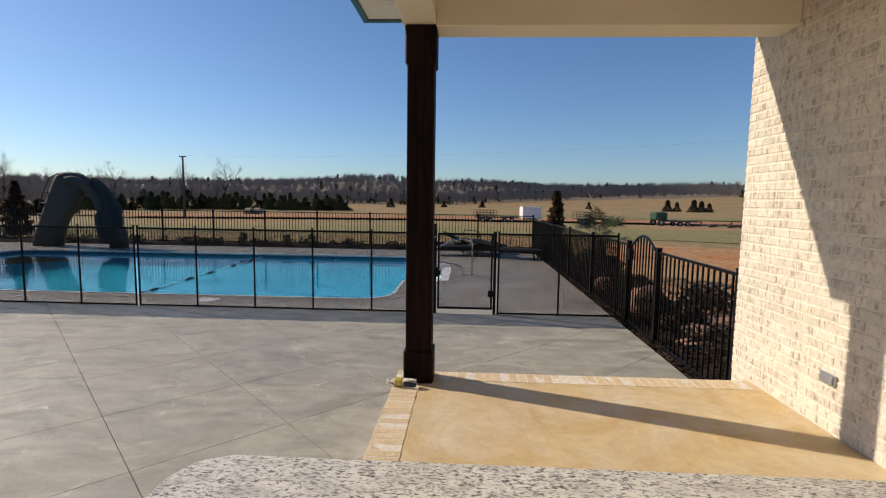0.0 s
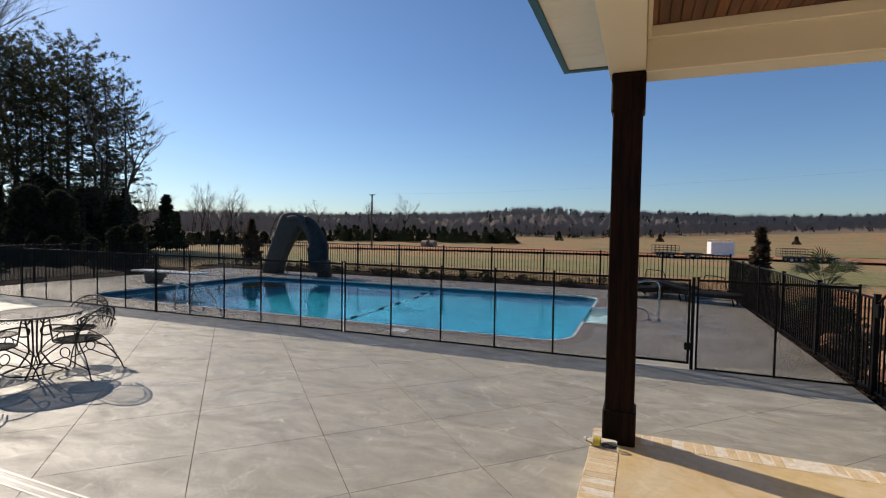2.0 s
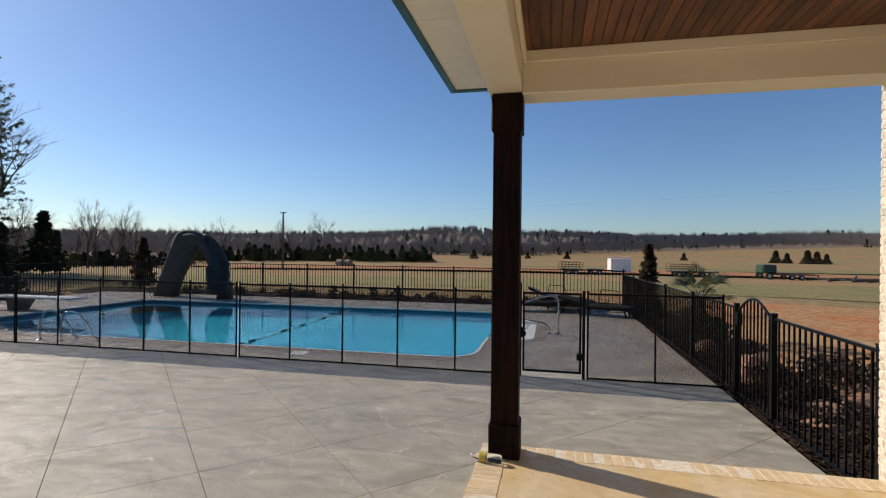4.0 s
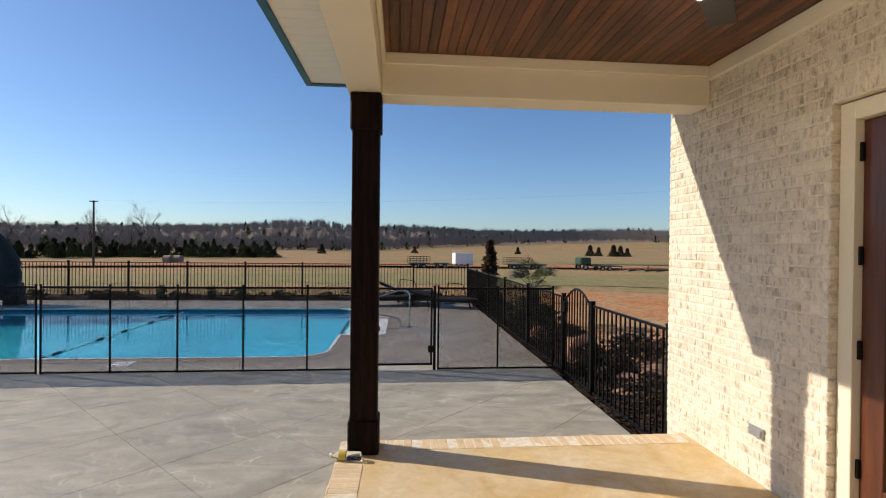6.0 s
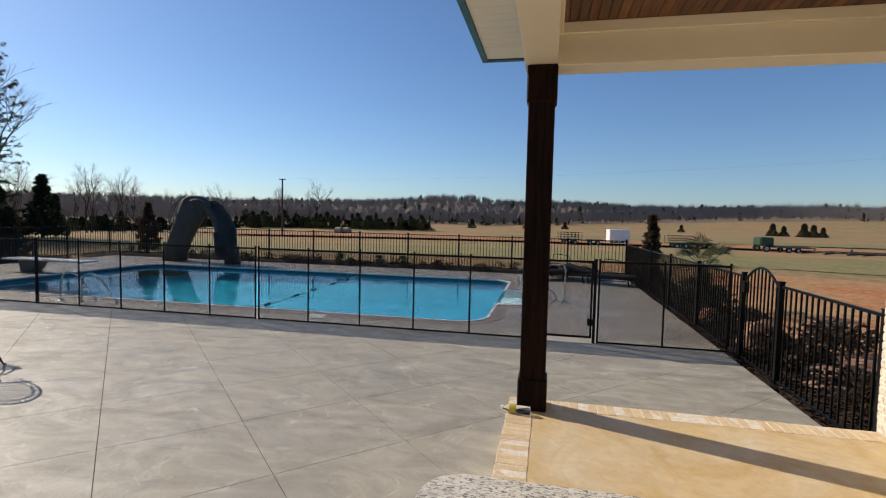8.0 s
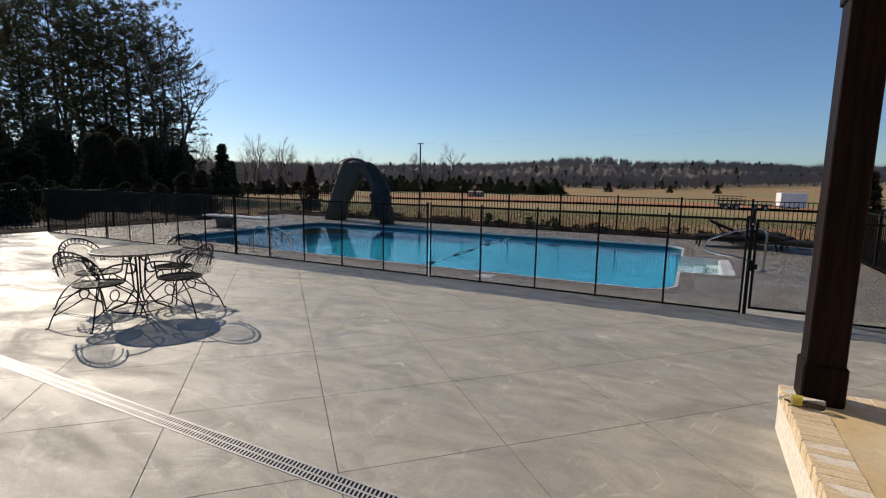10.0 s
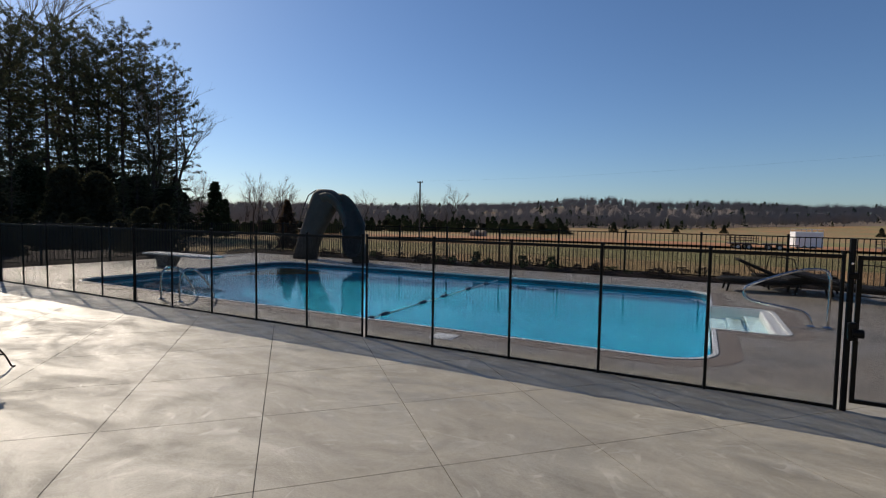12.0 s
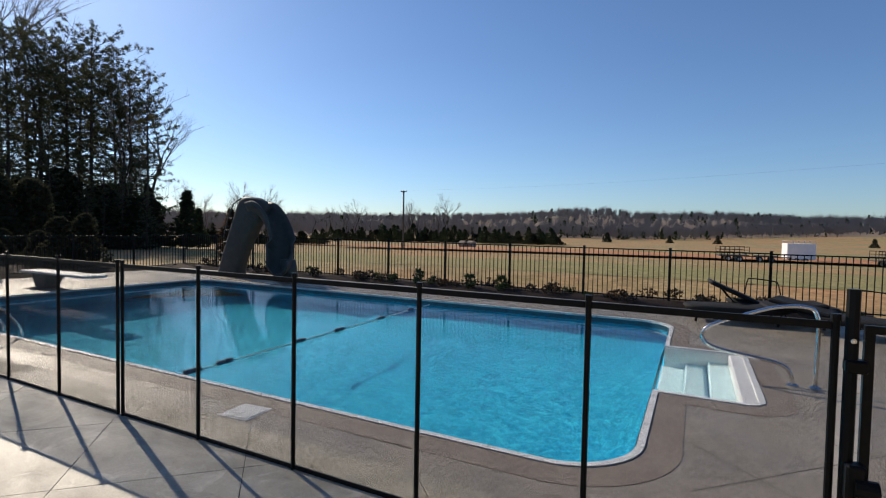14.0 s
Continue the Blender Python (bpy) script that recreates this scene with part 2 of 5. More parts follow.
M_LABEL = mat("yellow_can_label", (0.55, 0.45, 0.06), rough=0.4)
M_INTERIOR = mat("dim_interior_plaster", (0.45, 0.42, 0.38), rough=0.9)


def glass_mat(name, tint, rough=0.0, ior=1.45, ripple=0.0):
    m = bpy.data.materials.new(name)
    m.use_nodes = True
    nt = m.node_tree
    b = nt.nodes["Principled BSDF"]
    b.inputs["Base Color"].default_value = (*tint, 1)
    b.inputs["Transmission Weight"].default_value = 1
    b.inputs["IOR"].default_value, b.inputs["Roughness"].default_value = ior, rough
    if ripple:
        g = nt.nodes.new("ShaderNodeNewGeometry")
        n = nt.nodes.new("ShaderNodeTexNoise")
        n.inputs["Scale"].default_value, n.inputs["Detail"].default_value = 17.0, 5.0
        bp = nt.nodes.new("ShaderNodeBump")
        bp.inputs["Strength"].default_value, bp.inputs["Distance"].default_value = ripple, 0.02
        nt.links.new(g.outputs["Position"], n.inputs["Vector"])
        nt.links.new(n.outputs[0], bp.inputs["Height"])
        nt.links.new(bp.outputs[0], b.inputs["Normal"])
    return m


M_WATER = glass_mat("pool_water", (0.82, 0.97, 1.0), 0.0, 1.33, 0.032)
M_CLEAR = glass_mat("clear_bottle_plastic", (0.95, 0.96, 0.96), 0.08)
M_GLASS = glass_mat("door_glass", (0.9, 0.92, 0.92))


def mesh_screen(name="black_mesh_screen", colour=(0.02, 0.02, 0.022), alpha=0.32, rough=0.5):
    m = bpy.data.materials.new(name)
    m.use_nodes = True
    nt = m.node_tree
    b = nt.nodes["Principled BSDF"]
    b.inputs["Base Color"].default_value = (*colour, 1)
    b.inputs["Roughness"].default_value = rough
    b.inputs["Alpha"].default_value = alpha
    return m


M_SCREEN = mesh_screen()
M_TABLEMESH = mesh_screen("brown_table_mesh", (0.10, 0.088, 0.075), 0.64, 0.75)


# ---- building helpers ----
def thing(name, label, category, loc=(0, 0, 0), rz=0.0, group="", kind=""):
    ob = new(name)
    ob.matrix_basis = pose(*loc, 0, 0, rz)
    return tagged(ob, label, category, group, kind)


def finish(bm, name, material, smooth=False):
    bmesh.ops.recalc_face_normals(bm, faces=bm.faces)
    me = bpy.data.meshes.new(name)
    bm.to_mesh(me)
    bm.free()
    me.materials.append(material)
    if smooth:
        for p in me.polygons:
            p.use_smooth = True
    return me


def part(name, bm, material, parent=None, label="", smooth=False):
    ob = new(name, finish(bm, name, material, smooth) if isinstance(bm, bmesh.types.BMesh) else bm)
    ob.parent = parent
    if label:
        ob["label"] = label
    return ob


def setting(name, bm, material, label="", smooth=False):
    return tagged(part(name, bm, material, None, label, smooth), kind="structure")


def box(x0, x1, y0, y1, z0, z1, bevel=0.0, bm=None):
    bm2 = bmesh.new()
    bmesh.ops.create_cube(bm2, size=1)
    bmesh.ops.transform(bm2, matrix=Matrix.Translation(((x0 + x1) / 2, (y0 + y1) / 2, (z0 + z1) / 2)) @ Matrix.Diagonal((x1 - x0, y1 - y0, z1 - z0, 1)), verts=bm2.verts)
    if bevel:
        bmesh.ops.bevel(bm2, geom=bm2.edges[:], offset=bevel, segments=1, affect="EDGES")
    return join(bm, bm2)


def join(bm, other):
    if bm is None:
        return other
    vs = {v: bm.verts.new(v.co) for v in other.verts}
    for f in other.faces:
        bm.faces.new([vs[v] for v in f.verts])
    other.free()
    return bm


def tube(pts, r, seg=6, bm=None, closed=False, r_end=None):
    bm = bm or bmesh.new()
    pts = [Vector(p) for p in pts]
    n = len(pts)
    rings, up = [], None
    for i, p in enumerate(pts):
        a = pts[i - 1] if (i or closed) else p
        b = pts[(i + 1) % n] if (i < n - 1 or closed) else p
        d = (b - a).normalized()
        if up is None:
            up = d.orthogonal().normalized()
        up = (up - d * up.dot(d))
        up = up.normalized() if up.length > 1e-5 else d.orthogonal().normalized()
        s = d.cross(up)
        rr = r if r_end is None else r + (r_end - r) * i / max(1, n - 1)
        rings.append([bm.verts.new(p + rr * (math.cos(k * math.tau / seg) * up + math.sin(k * math.tau / seg) * s)) for k in range(seg)])
    for i in range(n if closed else n - 1):
        A, B = rings[i], rings[(i + 1) % n]
        for k in range(seg):
            bm.faces.new((A[k], A[(k + 1) % seg], B[(k + 1) % seg], B[k]))
    if not closed:
        bm.faces.new(rings[0][::-1])
        bm.faces.new(rings[-1])
    return bm


def curve(pts, k=5):
    """A smooth line through pts (Catmull-Rom), k points a span."""
    P = [Vector(q) for q in pts]
    P = [2 * P[0] - P[1]] + P + [2 * P[-1] - P[-2]]
    out = []
    for a, b2, c, d in zip(P, P[1:], P[2:], P[3:]):
        for i in range(k):
            t = i / k
            out.append(0.5 * (2 * b2 + (c - a) * t + (2 * a - 5 * b2 + 4 * c - d) * t * t + (3 * b2 - a - 3 * c + d) * t ** 3))
    return out + [P[-2]]


def lathe(profile, seg=20, bm=None):
    bm = bm or bmesh.new()
    rings = [[bm.verts.new((r * math.cos(k * math.tau / seg), r * math.sin(k * math.tau / seg), z)) for k in range(seg)] for r, z in profile]
    for A, B in zip(rings, rings[1:]):
        for k in range(seg):
            bm.faces.new((A[k], A[(k + 1) % seg], B[(k + 1) % seg], B[k]))
    bm.faces.new(rings[0][::-1])
    bm.faces.new(rings[-1])
    return bm


def prism(poly, z0, z1, bm=None, bottom=True):
    bm = bm or bmesh.new()
    lo = [bm.verts.new((x, y, z0)) for x, y in poly]
    hi = [bm.verts.new((x, y, z1)) for x, y in poly]
    bm.faces.new(hi)
    if bottom:
        bm.faces.new(lo[::-1])
    for i in range(len(poly)):
        j = (i + 1) % len(poly)
        bm.faces.new((lo[i], lo[j], hi[j], hi[i]))
    return bm


def clip(poly, a, b, c):
    """Keeps the side of a polygon where a x + b y <= c."""
    out = []
    for p, q in zip(poly, poly[1:] + poly[:1]):
        dp, dq = a * p[0] + b * p[1] - c, a * q[0] + b * q[1] - c
        if dp <= 0:
            out.append(p)
        if dp * dq < 0:
            t = dp / (dp - dq)
            out.append((p[0] + t * (q[0] - p[0]), p[1] + t * (q[1] - p[1])))
    return out


def offset(poly, d):
    out = []
    n = len(poly)
    for i in range(n):
        p0, p1, p2 = Vector(poly[i - 1]), Vector(poly[i]), Vector(poly[(i + 1) % n])
        e1, e2 = (p1 - p0).normalized(), (p2 - p1).normalized()
        n1, n2 = Vector((e1.y, -e1.x)), Vector((e2.y, -e2.x))
        m = (n1 + n2).normalized()
        out.append(tuple(p1 + m * d / max(0.5, m.dot(n1))))
    return out


def band(inner, outer, z0, z1):
    bm = bmesh.new()
    n = len(inner)
    L = [[bm.verts.new((*p, z)) for p in poly] for poly, z in ((inner, z0), (inner, z1), (outer, z1), (outer, z0))]
    for i in range(n):
        j = (i + 1) % n
        for A, B in zip(L, L[1:] + L[:1]):
            bm.faces.new((A[i], A[j], B[j], B[i]))
    return bm


def fill(loops, z):
    bm = bmesh.new()
    edges = []
    for lp in loops:
        vs = [bm.verts.new((*p, z)) for p in lp]
        edges += [bm.edges.new((vs[i - 1], vs[i])) for i in range(len(vs))]
    bmesh.ops.triangle_fill(bm, use_beauty=True, use_dissolve=False, edges=edges)
    for f in bm.faces:
        if f.normal.z < 0:
            f.normal_flip()
    return bm


def arc(cx, cy, r, a0, a1, n=16):
    return [(cx + r * math.cos(radians(a0 + (a1 - a0) * i / n)), cy + r * math.sin(radians(a0 + (a1 - a0) * i / n))) for i in range(n + 1)]

# ---- ground ----
def ground_z(x, y):
    d = max(0.0, math.hypot(x + 4, y - 6) - 18)
    z = -0.10 - 0.0245 * min(d, 100)
    r = math.hypot(x, y)
    if y > -50 and r > 290:
        t = min(1.0, (r - 290) / 280)
        t = t * t * (3 - 2 * t)
        az = math.degrees(math.atan2(y, x))
        rise = 0.0285 + sum(a * math.exp(-((az - c) / w) ** 2) for c, w, a in ((101, 6.5, 0.014), (88, 6, 0.008), (113, 5, 0.004), (64, 5, 0.002), (74, 7, 0.002), (140, 16, -0.006)))
        z += t * (560 * rise - 1.0 + 2.6 * noise.noise(Vector((x * 0.012, y * 0.012, 0.3))) + 1.5 * noise.noise(Vector((x * 0.03, y * 0.03, 2))))
    return z


def ground_mesh():
    bm = bmesh.new()
    rs = [0, 8, 14, 18, 22, 27, 33, 40, 50, 62, 76, 92, 110, 130, 150, 175, 200, 230, 260, 290, 320, 350, 380, 420, 460, 500, 560, 650, 900, 1800]
    n = 192
    rings = []
    for r in rs:
        rings.append([bm.verts.new((-4 + r * math.cos(k * math.tau / n), 6 + r * math.sin(k * math.tau / n), ground_z(-4 + r * math.cos(k * math.tau / n), 6 + r * math.sin(k * math.tau / n)) - (0.35 if r < 15 else 0))) for k in range(n)] if r else [bm.verts.new((-4, 6, -3.2))])
    for k in range(n):
        bm.faces.new((rings[0][0], rings[1][k], rings[1][(k + 1) % n]))
    for A, B in zip(rings[1:], rings[2:]):
        for k in range(n):
            bm.faces.new((A[k], B[k], B[(k + 1) % n], A[(k + 1) % n]))
    for v in bm.verts:
        if math.hypot(v.co.x + 4, v.co.y - 6) < 15:
            v.co.z = -3.2 if math.hypot(v.co.x + 4, v.co.y - 6) < 13 else -0.5
    return bm


g_ob = setting("ground", ground_mesh(), M_GRASS, "dormant tan and green winter pasture grass", True)


def patch_sheet(name, material, label, cx, cy, rx, ry, seed, lift=0.02):
    """A ground patch with an uneven outline that follows the ground."""
    bm = bmesh.new()
    n, rings = 48, []
    for q in (0.0, 0.25, 0.5, 0.75, 0.9, 1.0):
        row = []
        for k in range(n):
            a = k * math.tau / n
            w = 1 + 0.35 * noise.noise(Vector((math.cos(a) * 1.7, math.sin(a) * 1.7, seed)))
            x, y = cx + rx * q * w * math.cos(a), cy + ry * q * w * math.sin(a)
            row.append(bm.verts.new((x, y, ground_z(x, y) + (lift if q < 0.95 else lift - 0.03 - 0.02 * lift))))
        rings.append(row)
    for A, B in zip(rings, rings[1:]):
        for k in range(n):
            bm.faces.new((A[k], A[(k + 1) % n], B[(k + 1) % n], B[k]))
    bmesh.ops.remove_doubles(bm, verts=bm.verts, dist=0.001)
    return setting(name, bm, material, label, True)


patch_sheet("ground_clay", M_CLAY, "bare red clay soil beside the pasture", 13.5, 12.0, 11.0, 10.0, 1.1, 0.03)
patch_sheet("ground_green", M_GREENGRASS, "thin green strip of pasture grass", -4.0, 33.0, 34.0, 7.0, 2.3, 0.05)
patch_sheet("ground_green_far", M_GREENGRASS, "green strip of far pasture", 40.0, 130.0, 60.0, 14.0, 7.7, 0.25)
patch_sheet("ground_green_east", M_GREENGRASS, "thin green pasture beyond the bare clay", 27.0, 36.0, 24.0, 12.0, 3.7, 0.06)
patch_sheet("ground_soil", M_SOIL, "bare brown soil strip in the pasture", -4.0, 88.0, 76.0, 22.0, 5.9, 0.3)
patch_sheet("ground_track", M_CLAY, "bare clay strip across the pasture", 8.0, 92.0, 70.0, 9.0, 4.2, 0.2)

hb = bmesh.new()


def woods_edge(az):
    """Distance of the woods' near edge on a bearing in degrees."""
    return 315 + max(0.0, 98 - az) * 3.6


hill = []
for k, q in enumerate((0.0, 0.04, 0.15, 0.3, 0.45, 0.6, 0.8, 1.0)):
    row = []
    for a in range(15, 176, 3):
        e = woods_edge(a) - (70 if a > 126 else 8)
        r = e + (730 - e) * q
        x, y = r * math.cos(radians(a)), r * math.sin(radians(a))
        row.append(hb.verts.new((x, y, ground_z(x, y) + (0.5 if k else -1.0))))
    hill.append(row)
for A, B in zip(hill, hill[1:]):
    for k in range(len(A) - 1):
        hb.faces.new((A[k], A[k + 1], B[k + 1], B[k]))
setting("ground_woods", hb, M_WOODS, "brown leaf-covered floor of the distant woods", True)

# ---- pool outline ----
PX0, PX1, PY0, PY1, PR = -13.42, -1.20, 8.30, 14.45, 0.55
SX, SY0, SY1 = -0.30, 10.28, 12.40
POOL = (arc(PX1 - PR, PY0 + PR, PR, -90, 0) + [(PX1, SY0)] + arc(SX - 0.15, SY0 + 0.15, 0.15, -90, 0, 4) + arc(SX - 0.15, SY1 - 0.15, 0.15, 0, 90, 4) + [(PX1, SY1)]
        + arc(PX1 - PR, PY1 - PR, PR, 0, 90) + arc(PX0 + PR, PY1 - PR, PR, 90, 180) + arc(PX0 + PR, PY0 + PR, PR, 180, 270))
RIM_OUT, COP_OUT = offset(POOL, 0.055), offset(POOL, 0.30)
DX0, DX1, DSPLIT = -17.2, 2.30, 7.72


def far_y(x):
    """The deck's far edge and the fence behind it run nearly along x."""
    return 16.93 + 0.012 * (2.3 - x)


# ---- patio and pool deck ----
patio = setting("patio_floor", prism([(DX0, -10.0), (DX1, -10.0), (DX1, DSPLIT), (DX0, DSPLIT)], -0.6, -0.012), M_SUBBASE, "concrete patio with diagonal saw-cut joints")
deck_outer = [(DX0, DSPLIT), (DX1, DSPLIT), (DX1, far_y(DX1) - 0.45), (DX0, far_y(DX0) - 0.6)]
deck = setting("pool_deck", fill([deck_outer, COP_OUT[::-1]], 0.0), M_DECK, "grey concrete pool deck around the coping")
skirt = bmesh.new()
for (xa, ya), (xb, yb) in zip(deck_outer[1:], deck_outer[2:] + deck_outer[:1]):
    v = [skirt.verts.new(c) for c in ((xa, ya, 0), (xb, yb, 0), (xb, yb, -0.6), (xa, ya, -0.6))]
    skirt.faces.new(v)
part("edge", skirt, M_DECK, deck)
J1, J2 = [-1.95 + 1.455 * k for k in range(-16, 20)], [3.37 + 1.45 * k for k in range(-10, 20)]
gap = 0.0027 * math.sqrt(2)
# joints of the pool deck
jb = bmesh.new()
for kind, cs in ((0, J1), (1, J2)):
    for c in cs:
        steps = [(-17.0 + 0.05 * k) for k in range(386)]
        run = []
        for x in steps + [99]:
            y = c - x if kind == 0 else c + x
            inside = x < 2.3 and DSPLIT < y < far_y(x) - 0.6
            if inside and (PX0 - 0.32 < x < PX1 + 0.32 and PY0 - 0.32 < y < PY1 + 0.32 or PX1 - 0.1 < x < SX + 0.32 and SY0 - 0.32 < y < SY1 + 0.32):
                inside = False
            if inside:
                run.append((x, y))
            elif len(run) > 6:
                (xa, ya), (xb, yb) = run[0], run[-1]
                s = -1 if kind == 0 else 1
                o = 0.0018
                v = [jb.verts.new(q) for q in ((xa - o * s, ya + o, 0.0015), (xb - o * s, yb + o, 0.0015), (xb + o * s, yb - o, 0.0015), (xa + o * s, ya - o, 0.0015))]
                jb.faces.new(v)
                run = []
            else:
                run = []
part("joint", jb, M_SUBBASE, deck)

# ---- pool ----
pool = thing("swimming_pool", "rectangular in-ground pool with blue vinyl liner and clear water", "pool", kind="structure")
part("coping", band(RIM_OUT, COP_OUT, -0.12, 0.003), M_COPING, pool, "brown-grey concrete coping band")
part("rim", band(POOL, RIM_OUT, -0.025, 0.012), M_WHITE, pool, "white track rim")
wb = bmesh.new()


def pool_floor_z(x):
    t = min(1.0, max(0.0, (-4.5 - x) / 5.5))
    return -0.95 - 0.75 * t * t * (3 - 2 * t)


MAIN = arc(PX1 - PR, PY0 + PR, PR, -90, 0) + arc(PX1 - PR, PY1 - PR, PR, 0, 90) + arc(PX0 + PR, PY1 - PR, PR, 90, 180) + arc(PX0 + PR, PY0 + PR, PR, 180, 270)
dense = []
for (xa, ya), (xb, yb) in zip(MAIN, MAIN[1:] + MAIN[:1]):
    n = max(1, int(math.hypot(xb - xa, yb - ya) / 0.5))
    dense += [(xa + (xb - xa) * k / n, ya + (yb - ya) * k / n) for k in range(n)]
for (xa, ya), (xb, yb) in zip(dense, dense[1:] + dense[:1]):
    top = -0.75 if (abs(xa - PX1) < 0.01 and abs(xb - PX1) < 0.01 and SY0 - 0.2 < (ya + yb) / 2 < SY1 + 0.2) else -0.026
    v = [wb.verts.new(q) for q in ((xa, ya, top), (xb, yb, top), (xb, yb, pool_floor_z(xb)), (xa, ya, pool_floor_z(xa)))]
    wb.faces.new(v)
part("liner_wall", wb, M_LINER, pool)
lb = bmesh.new()
inner = [Vector(p) for p in offset(MAIN, -0.004)]
for k, (pa, pb) in enumerate(zip(inner, inner[1:] + inner[:1])):
    if abs(pa.x - pb.x) < 0.01 and abs(pa.x - PX1) < 0.05:
        spans = [(pa, Vector((pa.x, SY0))), (Vector((pa.x, SY1)), pb)]
    else:
        spans = [(pa, pb)]
    for qa, qb in spans:
        lb.faces.new([lb.verts.new(q) for q in ((*qa, -0.026), (*qb, -0.026), (*qb, -0.17), (*qa, -0.17))])
part("liner_border", lb, M_LINERBAND, pool, "dark teal band round the top of the liner")
fb = bmesh.new()
cols = [PX0 + (PX1 - PX0) * k / 40 for k in range(41)]
for xa, xb in zip(cols, cols[1:]):
    fb.faces.new([fb.verts.new(q) for q in ((xa, PY0, pool_floor_z(xa)), (xb, PY0, pool_floor_z(xb)), (xb, PY1, pool_floor_z(xb)), (xa, PY1, pool_floor_z(xa)))])
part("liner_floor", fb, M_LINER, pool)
steps = part("entry_steps", join(join(box(PX1, SX + 0.02, SY0 - 0.03, SY0 + 0.03, -0.8, -0.01), box(PX1, SX + 0.02, SY1 - 0.03, SY1 + 0.03, -0.8, -0.01)), box(SX - 0.15, SX + 0.03, SY0, SY1, -0.8, -0.005, 0.02)), M_WHITE, pool, "white fiberglass entry steps")
for k, (xa, xb, z) in enumerate(((-0.68, -0.44, -0.24), (-0.94, -0.68, -0.48), (-1.22, -0.94, -0.72))):
    part("tread", box(xa, xb, SY0, SY1, z - 0.3, z, 0.02), M_STEP, steps)
water = tagged(part("pool_water", fill([offset(POOL, -0.004)], -0.09), M_WATER, None, "clear blue pool water with small ripples"), category="water", kind="structure")
water.visible_shadow = False
if water.data.polygons[0].normal.z < 0:
    water.data.flip_normals()


# ---- porch ----
PZ = 0.31
# The porch runs on unseen to y=-7.4, lengthened so sunlit floor bounces light in.
setting("porch_floor", box(-0.22, 2.36, -7.4, 3.79, -0.3, PZ, 0.0), M_PORCH, "tan stained concrete porch slab")
porch_edge = setting("porch_edge", join(box(-0.405, -0.221, -7.4, 3.97, -0.3, PZ + 0.002), box(-0.21, 2.36, 3.792, 3.97, -0.3, PZ + 0.002)), M_MORTAR, "rowlock brick edging round the porch slab")
brick_l = finish(box(-0.098, 0.098, -0.0315, 0.0315, -0.08, 0.0, 0.004), "edge_brick", M_EDGEBRICK)
rnd = random.Random(3)
EDGE_BRICKS = [(-0.315, 3.93 - 0.0675 * k, 0) for k in range(105)] + [(-0.17 + 0.0675 * k, 3.875, 90) for k in range(38)]

# ---- house: brick side wall with the door opening, back wall ----
WX, WY1 = 2.36, 4.24
OY0, OY1, OZ = 0.98, 2.62, 2.62
wall_east = setting("wall_east", join(join(box(WX + 0.006, 2.70, OY1 + 0.006, WY1 - 0.006, -0.4, 3.25), box(WX + 0.006, 2.70, -7.4, OY0 - 0.006, -0.4, 3.25)), box(WX + 0.006, 2.70, OY0 - 0.006, OY1 + 0.006, OZ + 0.006, 3.25)), M_MORTAR, "whitewashed brick house wall beside the porch")
setting("wall_south", box(-0.36, 2.70, -7.6, -7.4, -0.3, 3.25), M_MORTAR, "unseen plain cream wall closing the lengthened porch")
setting("house_body", box(4.6, 9.0, -7.6, 4.1, -0.4, 3.3), M_MORTAR, "house wall in whitewashed masonry")
setting("room_wall", join(join(box(4.4, 4.55, -7.4, 4.0, 0.0, 3.2), box(2.72, 4.4, 4.0, 4.1, -0.3, 3.2)), box(2.72, 4.4, -7.6, -7.4, 0.0, 3.2)), M_INTERIOR, "dim interior walls behind the glazed door")
setting("room_floor", box(2.72, 4.4, -7.4, 4.0, -0.2, PZ), M_INTERIOR, "interior floor behind the glazed door")

door = thing("door_1", "mahogany-stained wooden door with a tall glass pane, closed", "door", kind="structure")
frame_p = part("door_frame", join(join(box(2.41, 2.56, OY1 - 0.09, OY1 - 0.002, PZ, OZ, 0.004), box(2.41, 2.56, OY0 + 0.002, OY0 + 0.09, PZ, OZ, 0.004)), box(2.41, 2.56, OY0 + 0.09, OY1 - 0.09, OZ - 0.10, OZ - 0.002, 0.004)), M_CREAM, door, "cream painted door frame")
for y0, y1 in ((1.81, OY1 - 0.092), (OY0 + 0.092, 1.80)):
    leaf = join(join(box(2.46, 2.51, y0, y0 + 0.13, PZ + 0.02, OZ - 0.105, 0.004), box(2.46, 2.51, y1 - 0.13, y1, PZ + 0.02, OZ - 0.105, 0.004)),
                join(box(2.46, 2.51, y0 + 0.13, y1 - 0.13, PZ + 0.02, PZ + 0.30, 0.004), box(2.46, 2.51, y0 + 0.13, y1 - 0.13, OZ - 0.26, OZ - 0.105, 0.004)))
    lf = part("door_leaf", leaf, M_DOORWOOD, door)
    pane = part("pane", box(2.48, 2.488, y0 + 0.132, y1 - 0.132, PZ + 0.302, OZ - 0.262), M_GLASS, lf, "clear glass pane")
    pane.visible_shadow = False
for z in (0.62, 1.25, 1.75, 2.30):
    part("hinge", box(2.44, 2.465, OY1 - 0.105, OY1 - 0.075, z, z + 0.10, 0.003), M_BLACK, door, "black hinge")
setting("door_sill", box(2.36, 2.60, OY0, OY1, PZ - 0.1, PZ + 0.015), M_COPING, "concrete door sill")

